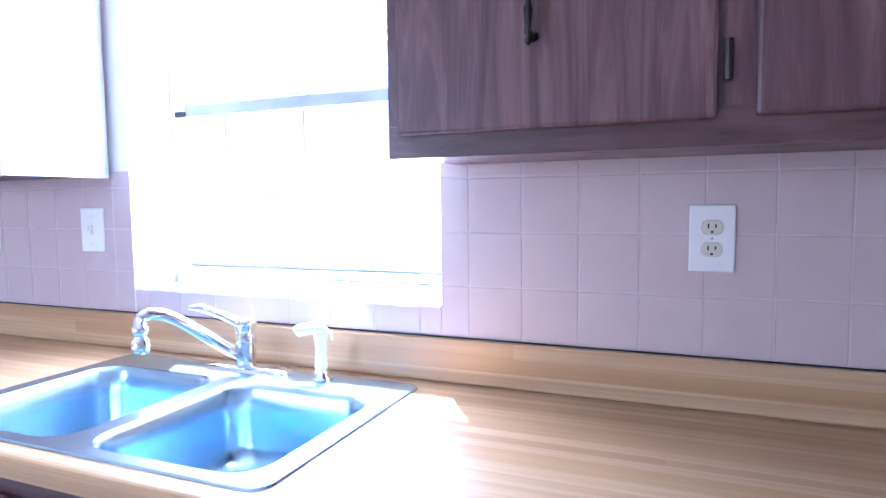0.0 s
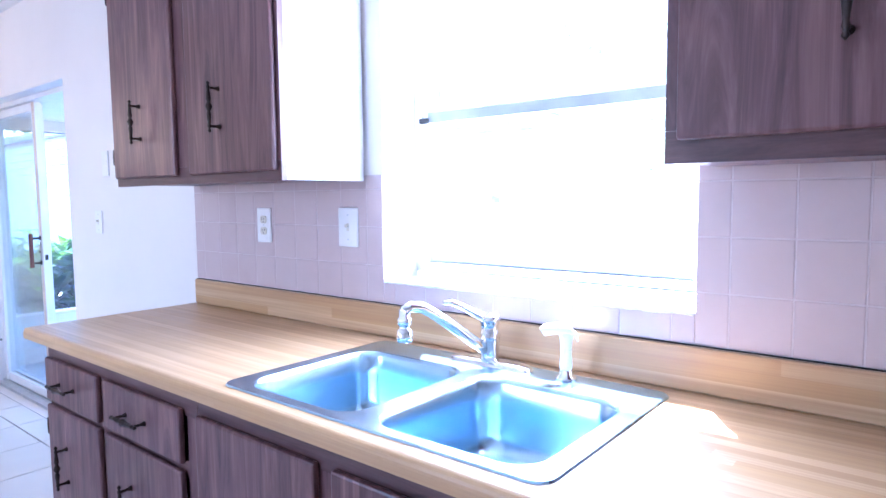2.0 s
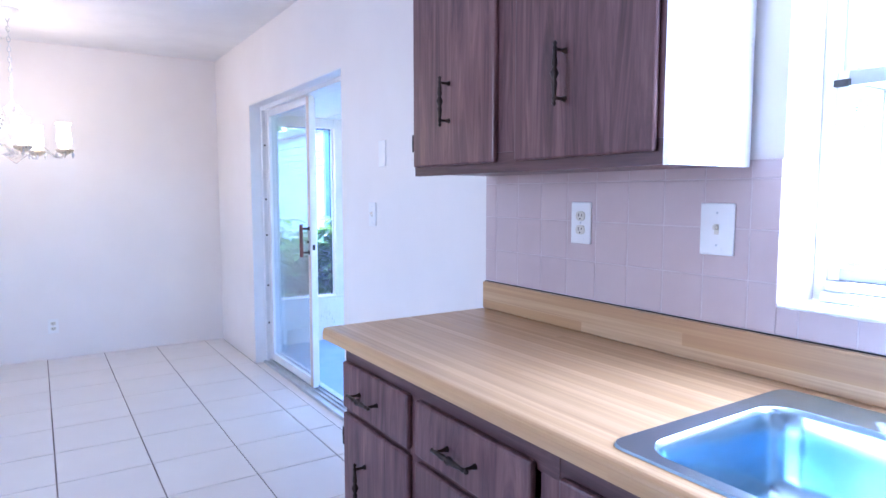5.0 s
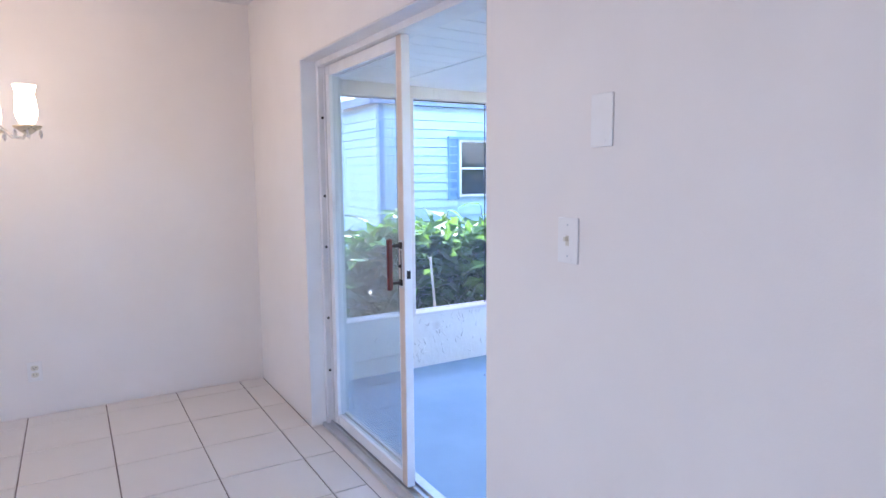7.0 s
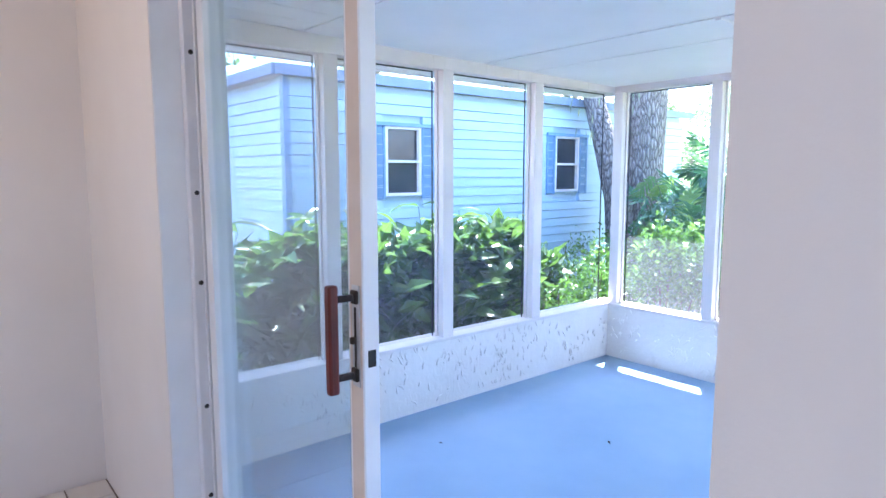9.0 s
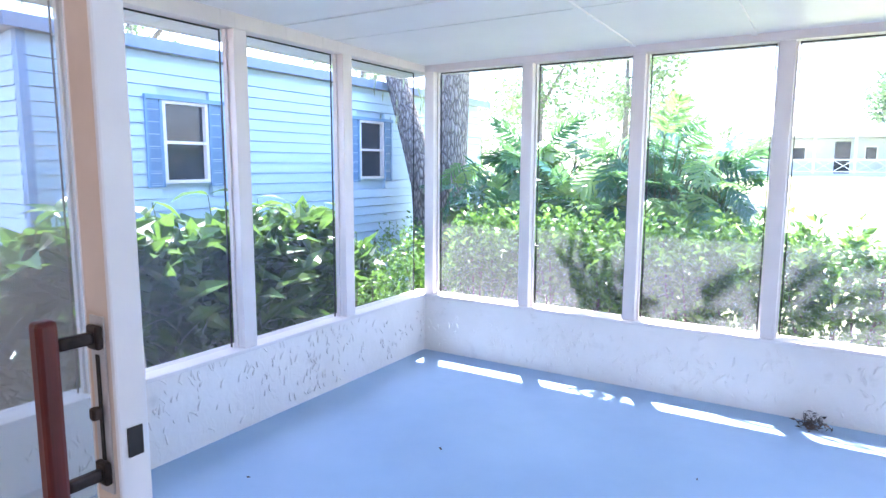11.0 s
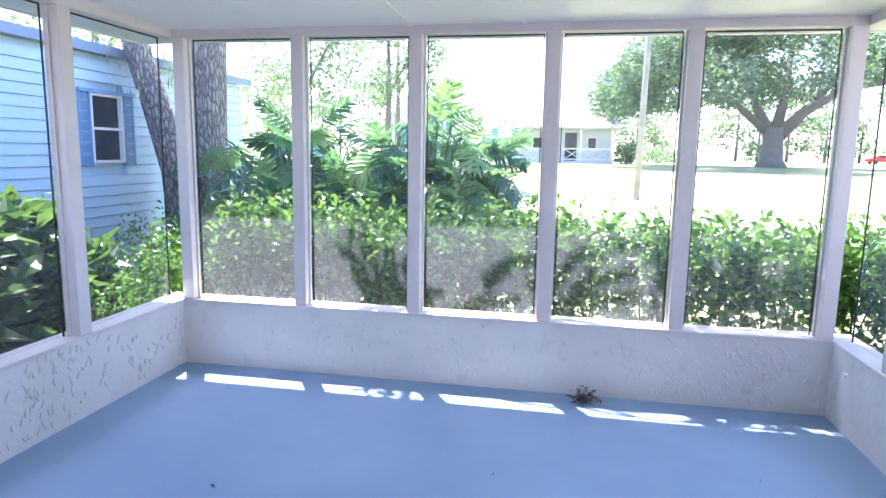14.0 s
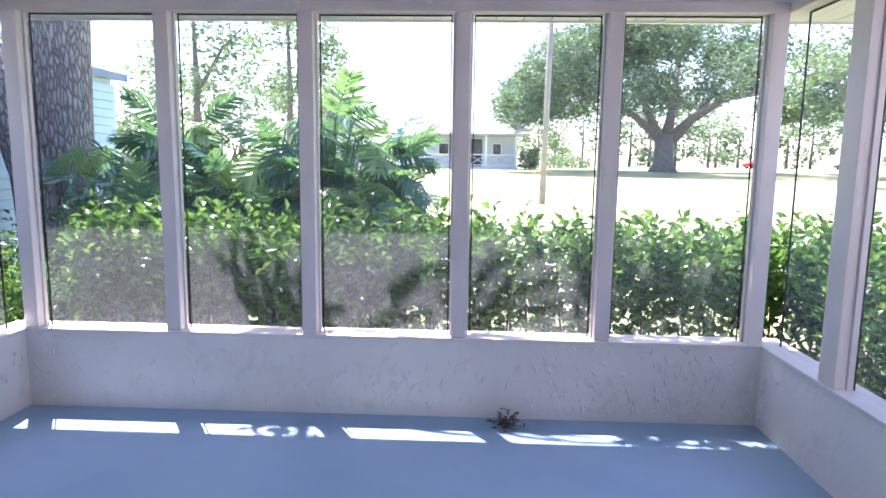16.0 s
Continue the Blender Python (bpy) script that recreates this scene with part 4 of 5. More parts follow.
plate("outlet", -1.745, TF, 1.252, 0)
plate("switch", -3.18, -0.0005, 1.24, 0, 0.075, 0.118)
plate("blank", -3.07, -0.0005, 1.535, 0, 0.07, 0.125)
plate("outlet", X_FAR, -1.34, 0.27, 90, 0.075, 0.118)

# ---- chandelier ----
ch = thing("chandelier", pose(-5.36, -1.51, 0), "lit crystal chandelier with five glass hurricane shades", "chandelier")
part("canopy", lathe(bmesh.new(), [(0.001, 2.47), (0.012, 2.472), (0.03, 2.49), (0.065, 2.51), (0.07, 2.5295)], None, 20), alu_white, ch, "", True)
links = bmesh.new()
z = 2.465
k = 0
while z > 1.955:
    ring = []
    for j in range(9):
        a = 2 * math.pi * j / 8
        ring.append((0.010 * math.cos(a), 0, 0.02 * math.sin(a)) if k % 2 else (0, 0.010 * math.cos(a), 0.02 * math.sin(a)))
    tube(links, [(px, py, pz + z) for px, py, pz in ring], 0.0028, 5)
    z -= 0.032
    k += 1
part("chain", links, aluminium, ch, "silver metal chain")
part("stem", lathe(bmesh.new(), [(0.004, 1.54), (0.02, 1.555), (0.05, 1.58), (0.075, 1.60), (0.03, 1.615), (0.018, 1.66), (0.045, 1.70), (0.05, 1.74), (0.02, 1.78), (0.015, 1.84), (0.05, 1.88), (0.055, 1.90), (0.012, 1.93), (0.004, 1.955)], None, 18), crystal, ch, "cut-glass turned stem", True)
for k in range(5):
    a = radians(72 * k - 62)
    ca, sa = math.cos(a), math.sin(a)
    R = 0.28
    pts = [(0.03, 1.62), (0.08, 1.66), (0.13, 1.67), (0.18, 1.63), (0.22, 1.59), (0.26, 1.585), (R, 1.61)]
    arm = part("arm", tube(bmesh.new(), [(r * ca, r * sa, zz) for r, zz in pts], 0.008, 8), crystal, ch, "curved clear glass arm", True)
    mm = Matrix.Translation((R * ca, R * sa, 0))
    part("bobeche", lathe(bmesh.new(), [(0.01, 1.60), (0.055, 1.632), (0.058, 1.638), (0.02, 1.645), (0.015, 1.65)], mm, 16), brass, arm, "gilt crystal drip dish", True)
    part("shade", lathe(bmesh.new(), [(0.028, 1.65), (0.040, 1.67), (0.045, 1.70), (0.041, 1.75), (0.036, 1.78), (0.046, 1.815), (0.044, 1.815), (0.033, 1.78), (0.03, 1.70), (0.02, 1.66)], mm, 18), shade_lit, arm, "lit frosted glass hurricane shade", True)
    for j in range(6):
        b = radians(60 * j)
        part("pendant", lathe(bmesh.new(), [(0.001, 0.03), (0.006, 0.02), (0.009, 0.006), (0.001, -0.012)], mm @ Matrix.Translation((0.055 * math.cos(b), 0.055 * math.sin(b), 1.595)), 6), crystal, arm)
    for j in range(9):
        f = j / 8
        rr = 0.05 + 0.11 * f
        part("bead", lathe(bmesh.new(), [(0.001, 0.009), (0.008, 0), (0.001, -0.009)], Matrix.Translation((rr * ca, rr * sa, 1.89 - 0.2 * f ** 0.8)), 6), crystal, ch)
bulb = new("chandelier_light", bpy.data.lights.new("chandelier_light", "POINT"))
bulb.data.energy, bulb.data.color, bulb.data.shadow_soft_size = 1.0, (1.0, 0.72, 0.45), 0.2
bulb.location = (-5.36, -1.51, 1.97)
# ---- outside ----


def ground_z(x, y):
    up = max(0.0, min(1.0, (y - 6.5) / 38.5))
    return -0.32 + 1.08 * up + 0.012 * math.sin(x * 1.7 + y) * min(1, max(0, y - 4))


def grid_axis(stops):
    out = []
    for a, b, n in stops:
        out += [a + (b - a) * k / n for k in range(n)]
    return out + [stops[-1][1]]


gx = grid_axis([(-900, -60, 10), (-60, -12, 16), (-12, 12, 40), (12, 60, 16), (60, 900, 10)])
gy = grid_axis([(-900, -12, 8), (-12, 4, 10), (4, 14, 30), (14, 60, 30), (60, 1200, 12)])
bm = bmesh.new()
rows_ = [[bm.verts.new((x, y, ground_z(x, y))) for x in gx] for y in gy]
for a, b in zip(rows_, rows_[1:]):
    for k in range(len(gx) - 1):
        bm.faces.new((a[k], a[k + 1], b[k + 1], b[k]))
structure("ground", bm, ground_mat, "sunlit pale lawn with bare soil near the house", "ground")

rng = np.random.default_rng(7)


def foliage(name, centers, dirs, size, width, material, parent=None, droop=0.25, label=""):
    """Many folded leaf blades in one mesh: at each centre a blade along dirs, creased at its rib."""
    n = len(centers)
    d = dirs / np.linalg.norm(dirs, axis=1, keepdims=True)
    r = rng.normal(size=(n, 3))
    s = np.cross(d, r)
    s /= np.linalg.norm(s, axis=1, keepdims=True) + 1e-9
    flip = np.where(np.cross(s, d)[:, 2:] < 0, -1.0, 1.0)
    s = s * flip
    u = np.cross(s, d)
    L = (size * rng.uniform(0.7, 1.25, n))[:, None]
    W = L * width
    base = centers
    mid = base + d * L * 0.5 - u * L * 0.06
    tip = base + d * L - u * L * droop
    v = np.stack([base, mid + s * W * 0.5 + u * L * 0.08, mid, mid - s * W * 0.5 + u * L * 0.08, tip], 1).reshape(-1, 3)
    k = np.arange(n)[:, None] * 5
    f = np.concatenate([k + np.array([[0, 2, 1]]), k + np.array([[1, 2, 4]]), k + np.array([[0, 3, 2]]), k + np.array([[2, 3, 4]])], 0)
    me = bpy.data.meshes.new(name)
    me.from_pydata(v.tolist(), [], f.tolist())
    me.materials.append(material)
    ob = new(name, me)
    ob.parent = parent
    return tagged(ob, label, "", "", "stuff")


def clump_dirs(n, up=0.5):
    d = rng.normal(size=(n, 3))
    d[:, 2] = np.abs(d[:, 2]) * 0.7 + up
    return d


def bush(name, label, category, cx, cy, rx, ry, z0, z1, n, size, width, material, stems=8, group="", top_bias=1.0, low=0.0):
    t = thing(name, pose(cx, cy, z0), label, category, group)
    p = rng.uniform(-1, 1, size=(n * 3, 3))
    p = p[(np.abs(p[:, 0]) ** 4 + np.abs(p[:, 1]) ** 4) < 1][:n]
    hgt = (z1 - z0)
    fz = low + (1 - low) * rng.uniform(0, 1, len(p)) ** (1 / top_bias)
    lump = 0.86 + 0.07 * np.sin(p[:, 0] * 9 + cx) + 0.06 * np.sin(p[:, 1] * 7 + 3 * p[:, 0] + cy) + rng.normal(0, 0.04, len(p))
    c = np.stack([p[:, 0] * rx, p[:, 1] * ry, fz * hgt * lump], 1)
    foliage("leaves", c, clump_dirs(len(c), 0.35), size, width, material, t)
    for k in range(stems):
        x, y = rng.uniform(-rx, rx) * 0.85, rng.uniform(-ry, ry) * 0.6
        part("stem", tube(bmesh.new(), [(x, y, -0.02), (x + rng.uniform(-.05, .05), y + rng.uniform(-.05, .05), hgt * 0.4), (x + rng.uniform(-.12, .12), y + rng.uniform(-.1, .1), hgt * 0.82)], [0.011, 0.008, 0.004], 5), twig_mat, t)
    return t


# clipped hedge along the front, plant by plant
hx = -6.5
while hx < 1.6:
    w = rng.uniform(0.50, 0.62)
    top = 0.93 + rng.uniform(-0.05, 0.05)
    bush("hedge_bush", "clipped green hedge shrub with small glossy leaves", "hedge", hx + w / 2, 4.64 + rng.uniform(-0.04, 0.04), w * 0.58, 0.33, ground_z(hx, 4.64), top, 2300, 0.075, 0.52, hedge_leaf, 8, "front hedge", 2.3, 0.1)
    hx += w
# shrubs beyond the porch's other side
for x, y, s in ((-1.3, 3.2, 0.5), (-1.2, 2.2, 0.5), (-1.4, 4.1, 0.45)):
    bush("hedge_bush", "clipped green hedge shrub with small glossy leaves", "hedge", x, y, s, s, ground_z(x, y), 0.85, 2800, 0.07, 0.5, hedge_leaf, 7, "side hedge", 1.6)
# fine-leaved low shrubs by the tree's foot
for x, y, z1 in ((-7.1, 4.6, 0.62), (-7.5, 5.3, 0.75), (-6.9, 5.5, 0.72), (-7.2, 3.75, 0.45)):
    bush("low_shrub", "dark fine-leaved shrub at the foot of the oak", "shrub", x, y, 0.42, 0.42, ground_z(x, y), z1, 2200, 0.06, 0.42, hedge_leaf, 5, "low shrubs", 1.2)

# broad-leaved plants beside the porch
lm = bmesh.new()
prof_ = [(0.0, 0.004), (0.12, 0.07), (0.32, 0.135), (0.55, 0.13), (0.8, 0.07), (1.0, 0.003)]
rows3 = []
for f, w in prof_:
    zz = -0.42 * f * f + 0.12 * f
    rows3.append([lm.verts.new((w, f, zz + w * 0.35)), lm.verts.new((0, f, zz)), lm.verts.new((-w, f, zz + w * 0.35))])
for a, b in zip(rows3, rows3[1:]):
    lm.faces.new((a[0], a[1], b[1], b[0]))
    lm.faces.new((a[1], a[2], b[2], b[1]))
blade = bpy.data.meshes.new("broad_leaf")
lm.to_mesh(blade)
lm.free()
blade.materials.append(ginger_leaf)
blade.polygons.foreach_set("use_smooth", [True] * len(blade.polygons))
count = 0
for k in range(15):
    px, py = rng.uniform(-7.55, -7.22), 0.75 + k * 0.235
    g0 = ground_z(px, py)
    tall = rng.uniform(0.95, 1.22) + 0.32 - (0.35 if py > 3.6 else 0)
    pl = thing("broad_leaved_plant", pose(px, py, g0), "leafy green shrub with broad pointed leaves beside the porch", "plant", "porch-side plants")
    for s in range(4):
        sx, sy = rng.uniform(-0.16, 0.16), rng.uniform(-0.14, 0.14)
        ex, ey = sx + rng.uniform(-0.15, 0.2), sy + rng.uniform(-0.15, 0.15)
        hs = tall * rng.uniform(0.72, 0.98)
        part("stem", tube(bmesh.new(), [(sx * 0.5, sy * 0.5, -0.02), (sx, sy, hs * 0.5), (ex, ey, hs)], [0.009, 0.007, 0.003], 5), stem_green, pl)
        for j in range(8):
            f = 1.0 - 0.075 * j
            az = rng.uniform(0, 360)
            sc = rng.uniform(0.20, 0.33)
            q = Vector((sx, sy, hs * 0.5)).lerp(Vector((ex, ey, hs)), max(0, 2 * f - 1))
            piece("leaf", blade, pl, 0, 0, 0, Matrix.Translation(q) @ Euler((radians(rng.uniform(-22, 38)), radians(rng.uniform(-25, 25)), radians(az))).to_matrix().to_4x4() @ Matrix.Diagonal((sc, sc, sc, 1)))
            count += 1
    n = 260
    c = np.stack([rng.uniform(-0.33, 0.33, n), rng.uniform(-0.2, 0.2, n), rng.uniform(0.05, 0.82, n) * tall], 1)
    foliage("leaf_mass", c, clump_dirs(n, 0.1), 0.24, 0.42, ginger_leaf_many, pl, 0.35)
st = thing("garden_stake", pose(-6.80, 1.72, ground_z(-6.78, 1.7)), "pale weathered garden stake among the plants", "stake")
part("rod", tube(bmesh.new(), [(0, 0, -0.03), (0, -0.03, 0.5), (0.01, -0.08, 1.0)], 0.012, 8), stake_mat, st)

# split-leaf plant with big lobed leaves


def lobed(seed):
    """A deeply cut blade: a rib with finger lobes on both sides."""
    r = random.Random(seed)
    bm = bmesh.new()
    n = 9
    for side in (-1, 1):
        for k in range(n):
            f = 0.06 + 0.86 * k / n
            ln = (0.46 * math.sin(math.pi * (0.2 + 0.72 * f)) + 0.06) * r.uniform(0.85, 1.1)
            an = radians(62 - 44 * f + r.uniform(-5, 5))
            dx, dy = side * math.cos(radians(90) - an), math.sin(radians(90) - an)
            px, py = -dy, dx
            w = 0.038
            rows_l = []
            for g, ww in ((0, 0.75), (0.45, 1.1), (0.8, 0.8), (1.0, 0.12)):
                cx, cy = dx * ln * g, f + dy * ln * g * 0.75
                z = -0.22 * (cy ** 2) - 0.35 * (cx * cx) * 2 + 0.03 * r.uniform(-1, 1)
                rows_l.append([bm.verts.new((cx + px * w * ww, cy + py * w * ww, z + 0.012)), bm.verts.new((cx, cy, z)), bm.verts.new((cx - px * w * ww, cy - py * w * ww, z + 0.012))])
            for a, b in zip(rows_l, rows_l[1:]):
                bm.faces.new((a[0], a[1], b[1], b[0]))
                bm.faces.new((a[1], a[2], b[2], b[1]))
    rib = [(0.016, 0.0), (0.014, 0.5), (0.006, 0.98)]
    ends_ = [[bm.verts.new((w, f, -0.22 * f * f + 0.006)), bm.verts.new((-w, f, -0.22 * f * f + 0.006))] for w, f in rib]
    for a, b in zip(ends_, ends_[1:]):
        bm.faces.new((a[0], a[1], b[1], b[0]))
    tip = [bm.verts.new(p) for p in ((0.03, 0.86, -0.15), (0, 1.12, -0.26), (-0.03, 0.86, -0.15))]
    bm.faces.new(tip)
    me = bpy.data.meshes.new("lobed_leaf")
    bm.to_mesh(me)
    bm.free()
    me.materials.append(philo_leaf)
    me.polygons.foreach_set("use_smooth", [True] * len(me.polygons))
    return me


lobes = [lobed(k) for k in range(4)]
for px, py, top, spread, n in ((-6.9, 5.95, 1.72, 0.5, 62), (-6.25, 5.8, 1.80, 0.52, 70), (-5.6, 5.75, 1.86, 0.52, 74), (-5.0, 5.6, 1.84, 0.5, 74), (-4.62, 5.5, 1.60, 0.36, 60), (-5.85, 5.55, 1.35, 0.36, 40), (-6.5, 5.5, 1.30, 0.36, 40), (-5.2, 6.2, 1.95, 0.5, 44)):
    g0 = ground_z(px, py)
    pl = thing("split_leaf_plant", pose(px, py, g0), "large tropical plant with deeply lobed glossy leaves", "plant", "split-leaf plants")
    part("trunk", tube(bmesh.new(), [(0, 0, -0.03), (0.05, 0.02, 0.3), (0.02, -0.03, 0.6)], [0.07, 0.06, 0.04], 8), twig_mat, pl)
    H = top - g0
    stalks = bmesh.new()
    for k in range(int(n * 1.35)):
        az = rng.uniform(0, 2 * math.pi)
        rr = spread * math.sqrt(rng.uniform(0.05, 1))
        zz = H * (rng.uniform(0.36, 0.96) - 0.22 * (rr / spread) ** 2)
        q = Vector((rr * math.cos(az), rr * math.sin(az), zz))
        tube(stalks, [(0.01, 0, 0.45), (q.x * 0.55, q.y * 0.55, zz * 0.75), q], [0.011, 0.009, 0.007], 5)
        sc = rng.uniform(0.32, 0.47)
        turn_ = Matrix.Translation(q) @ Matrix.Rotation(az - math.pi / 2, 4, "Z") @ Euler((radians(rng.uniform(-65, 60)), radians(rng.uniform(-40, 40)), radians(rng.uniform(-50, 50)))).to_matrix().to_4x4() @ Matrix.Diagonal((sc, sc, sc, 1))
        piece("leaf", lobes[k % 4], pl, 0, 0, 0, turn_)
    part("stalks", stalks, stem_green, pl)

# trees


def limb_tree(name, label, base, trunk, limbs, leaves, mat_leaf, leaf_size, group="", moss=None, sides=12, moss_size=0.35):
    t = thing(name, pose(*base), label, "tree", group)
    part("trunk", tube(bmesh.new(), [p for p, r in trunk], [r for p, r in trunk], sides), bark, t, "", True)
    for pts, r0, r1 in limbs:
        n = len(pts)
        part("limb", tube(bmesh.new(), pts, [r0 + (r1 - r0) * k / (n - 1) for k in range(n)], 8), bark, t, "", True)
    if leaves is not None and len(leaves):
        foliage("crown", leaves, clump_dirs(len(leaves), 0.0), leaf_size, 0.55, mat_leaf, t)
    if moss is not None and len(moss):
        d = rng.normal(0, 0.12, size=(len(moss), 3))
        d[:, 2] = -1
        foliage("moss", moss, d, moss_size, 0.13, moss_mat, t, 0.0)
    return t


def crown_points(blobs, n, shell=0.55):
    """Leaf places in many uneven clumps: (x, y, z, radius)."""
    w = np.array([b[3] ** 2 for b in blobs])
    idx = rng.choice(len(blobs), n, p=w / w.sum())
    b = np.array(blobs)[idx]
    v = rng.normal(size=(n, 3))
    v /= np.linalg.norm(v, axis=1, keepdims=True)
    r = b[:, 3] * (shell + (1 - shell) * rng.uniform(0, 1, n) ** 0.6) * rng.uniform(0.75, 1.1, n)
    return b[:, :3] + v * r[:, None] * np.array([1, 1, 0.75])


gz = ground_z(-7.5, 6.3)
blobs = [(rng.uniform(-2.5, 4), rng.uniform(0.2, 4), rng.uniform(4.6, 7.0), rng.uniform(0.7, 1.3)) for k in range(22)]
mossp = np.stack([rng.uniform(-1.4, 0.3, 160), rng.uniform(-0.9, 0.3, 160), rng.uniform(2.2, 2.9, 160)], 1)
limb_tree("oak_tree", "large old oak with two grey furrowed trunks and hanging moss", (-7.72, 6.3, gz),
          [((0.02, 0, -0.05), 0.42), ((0, 0, 0.25), 0.32), ((0.0, 0, 0.8), 0.27), ((0.02, 0.02, 2.0), 0.26), ((0.06, 0.05, 3.4), 0.25), ((0.3, 0.2, 5.5), 0.16)],
          [([(0.12, -0.42, -0.02), (0.08, -0.44, 0.6), (0.03, -0.48, 1.4), (-0.14, -0.5, 2.0), (-0.36, -0.52, 2.7), (-0.72, -0.5, 3.6), (-1.2, -0.3, 5.4)], 0.19, 0.09),
           ([(0.1, 0.1, 3.6), (1.0, 0.6, 4.6), (2.2, 1.0, 5.4)], 0.14, 0.05),
           ([(-0.75, -0.5, 2.9), (-0.55, -0.75, 3.1), (0.2, -1.0, 3.8)], 0.05, 0.02),
           # unseen branch and twigs, added to cast shadow strokes on the porch screens
           ([(2.2, 1.0, 5.4), (2.9, -0.3, 4.95), (3.05, -1.0, 4.45), (3.4, -1.2, 4.3), (4.7, -1.2, 4.3)], 0.03, 0.012)]
          + [([(xa, -1.21, za), ((xa + xb) / 2, -1.22, (za + zb) / 2 + 0.03), (xb, -1.21, zb)], 0.027, 0.012) for xa, za, xb, zb in
             ((2.42, 3.72, 2.89, 3.90), (3.10, 3.83, 3.58, 4.12), (3.07, 3.95, 3.34, 4.27), (3.12, 3.74, 3.60, 3.97), (1.86, 3.78, 2.40, 3.92), (2.66, 3.99, 3.02, 4.17))],
          # second crown set: unseen leaf clumps added to shade some screen bays
          np.concatenate([crown_points(blobs, 5000), crown_points([(3.95, -1.2, 4.0, 0.3), (4.35, -1.2, 4.05, 0.3), (4.7, -1.2, 3.95, 0.26), (2.0, -1.2, 4.0, 0.26)], 520, 0.1)]), hazed_oak_leaf, 0.11, "", mossp, 18, 0.15)

# far lawn: spreading oak
oz = ground_z(9.7, 45)
blobs = [(rng.uniform(-11, 12), rng.uniform(-6, 6), 0, rng.uniform(1.1, 2.1)) for k in range(120)]
blobs = [(x, y, 3.5 + 7.3 * (1 - (abs(x) / 13) ** 2) * rng.uniform(0.15, 1.0), r) for x, y, z, r in blobs]
mossp = np.stack([rng.uniform(-8, 8, 350), rng.uniform(-5, 2, 350), rng.uniform(3.6, 6.5, 350)], 1)
limb_tree("oak_tree", "broad spreading oak on the far lawn", (9.7, 45, oz),
          [((0, 0, -0.1), 1.1), ((0, 0, 0.5), 0.72), ((0, 0, 1.6), 0.64), ((0, 0, 2.6), 0.68)],
          [([(0.2, 0, 2.0), (1.6, -0.5, 3.6), (3.6, -1, 5.0), (7.5, -1, 5.6)], 0.45, 0.12), ([(0.4, 0, 2.0), (2.4, 0.4, 4.2), (4.8, 1.0, 7.2)], 0.38, 0.1),
           ([(-0.2, 0, 2.0), (-1.2, 0.3, 4.2), (-2.4, 0.6, 7.0)], 0.42, 0.1), ([(0.1, 0, 2.2), (0.6, 0.2, 5), (0.8, 0.4, 8.5)], 0.42, 0.1),
           ([(-0.3, 0, 2.2), (-3.0, -0.5, 4.4), (-6.4, -0.6, 5.2)], 0.3, 0.08)],
          crown_points(blobs, 62000), hazed_oak_leaf, 0.28, "lawn trees", mossp * np.array([1, 1, 1]))
for x, y, h, sp, n, g in ((14.0, 31, 7.5, 2.6, 3000, "lawn trees"), (24, 40, 8.5, 4.0, 2500, "lawn trees")):
    z0 = ground_z(x, y)
    blobs = [(rng.uniform(-sp, sp), rng.uniform(-sp, sp), rng.uniform(0.42, 1.0) * h, rng.uniform(0.8, 1.4)) for k in range(22)]
    limb_tree("lawn_tree", "tall leafy tree standing on the sunlit lawn", (x, y, z0), [((0, 0, -0.05), 0.34), ((0.05, 0, 1.2), 0.26), ((0.1, 0.1, h * 0.8), 0.1)],
              [([(0.05, 0, h * 0.4), (1.0, 0.3, h * 0.6), (1.8, 0.5, h * 0.75)], 0.1, 0.03), ([(0.05, 0, h * 0.45), (-1.0, -0.3, h * 0.65), (-1.8, 0.2, h * 0.8)], 0.1, 0.03)],
              crown_points(blobs, n), hazed_far_leaf, 0.26, g)

# belt of woods round the lawn
for k in range(46):
    x = -100 + k * 5.2 + rng.uniform(-1.2, 1.2)
    y = 122 + rng.uniform(-7, 9)
    h = rng.uniform(8.5, 14.0) * (1.3 if x < -24 else 1.0) * (0.6 if -24 < x < 3 else 1)
    z0 = ground_z(x, y)
    blobs = [(rng.uniform(-3.6, 3.6), rng.uniform(-2.5, 2.5), rng.uniform(0.12, 0.95) * h, rng.uniform(1.4, 2.6)) for j in range(12)]
    limb_tree("wood_tree", "green tree in the woods beyond the lawn, paled with painted haze", (x, y, z0), [((0, 0, -0.05), 0.3), ((0.1, 0, h * 0.4), 0.2), ((0, 0.1, h * 0.8), 0.08)], [], crown_points(blobs, 700), hazed_far_leaf, 0.8, "woods", None, 6)
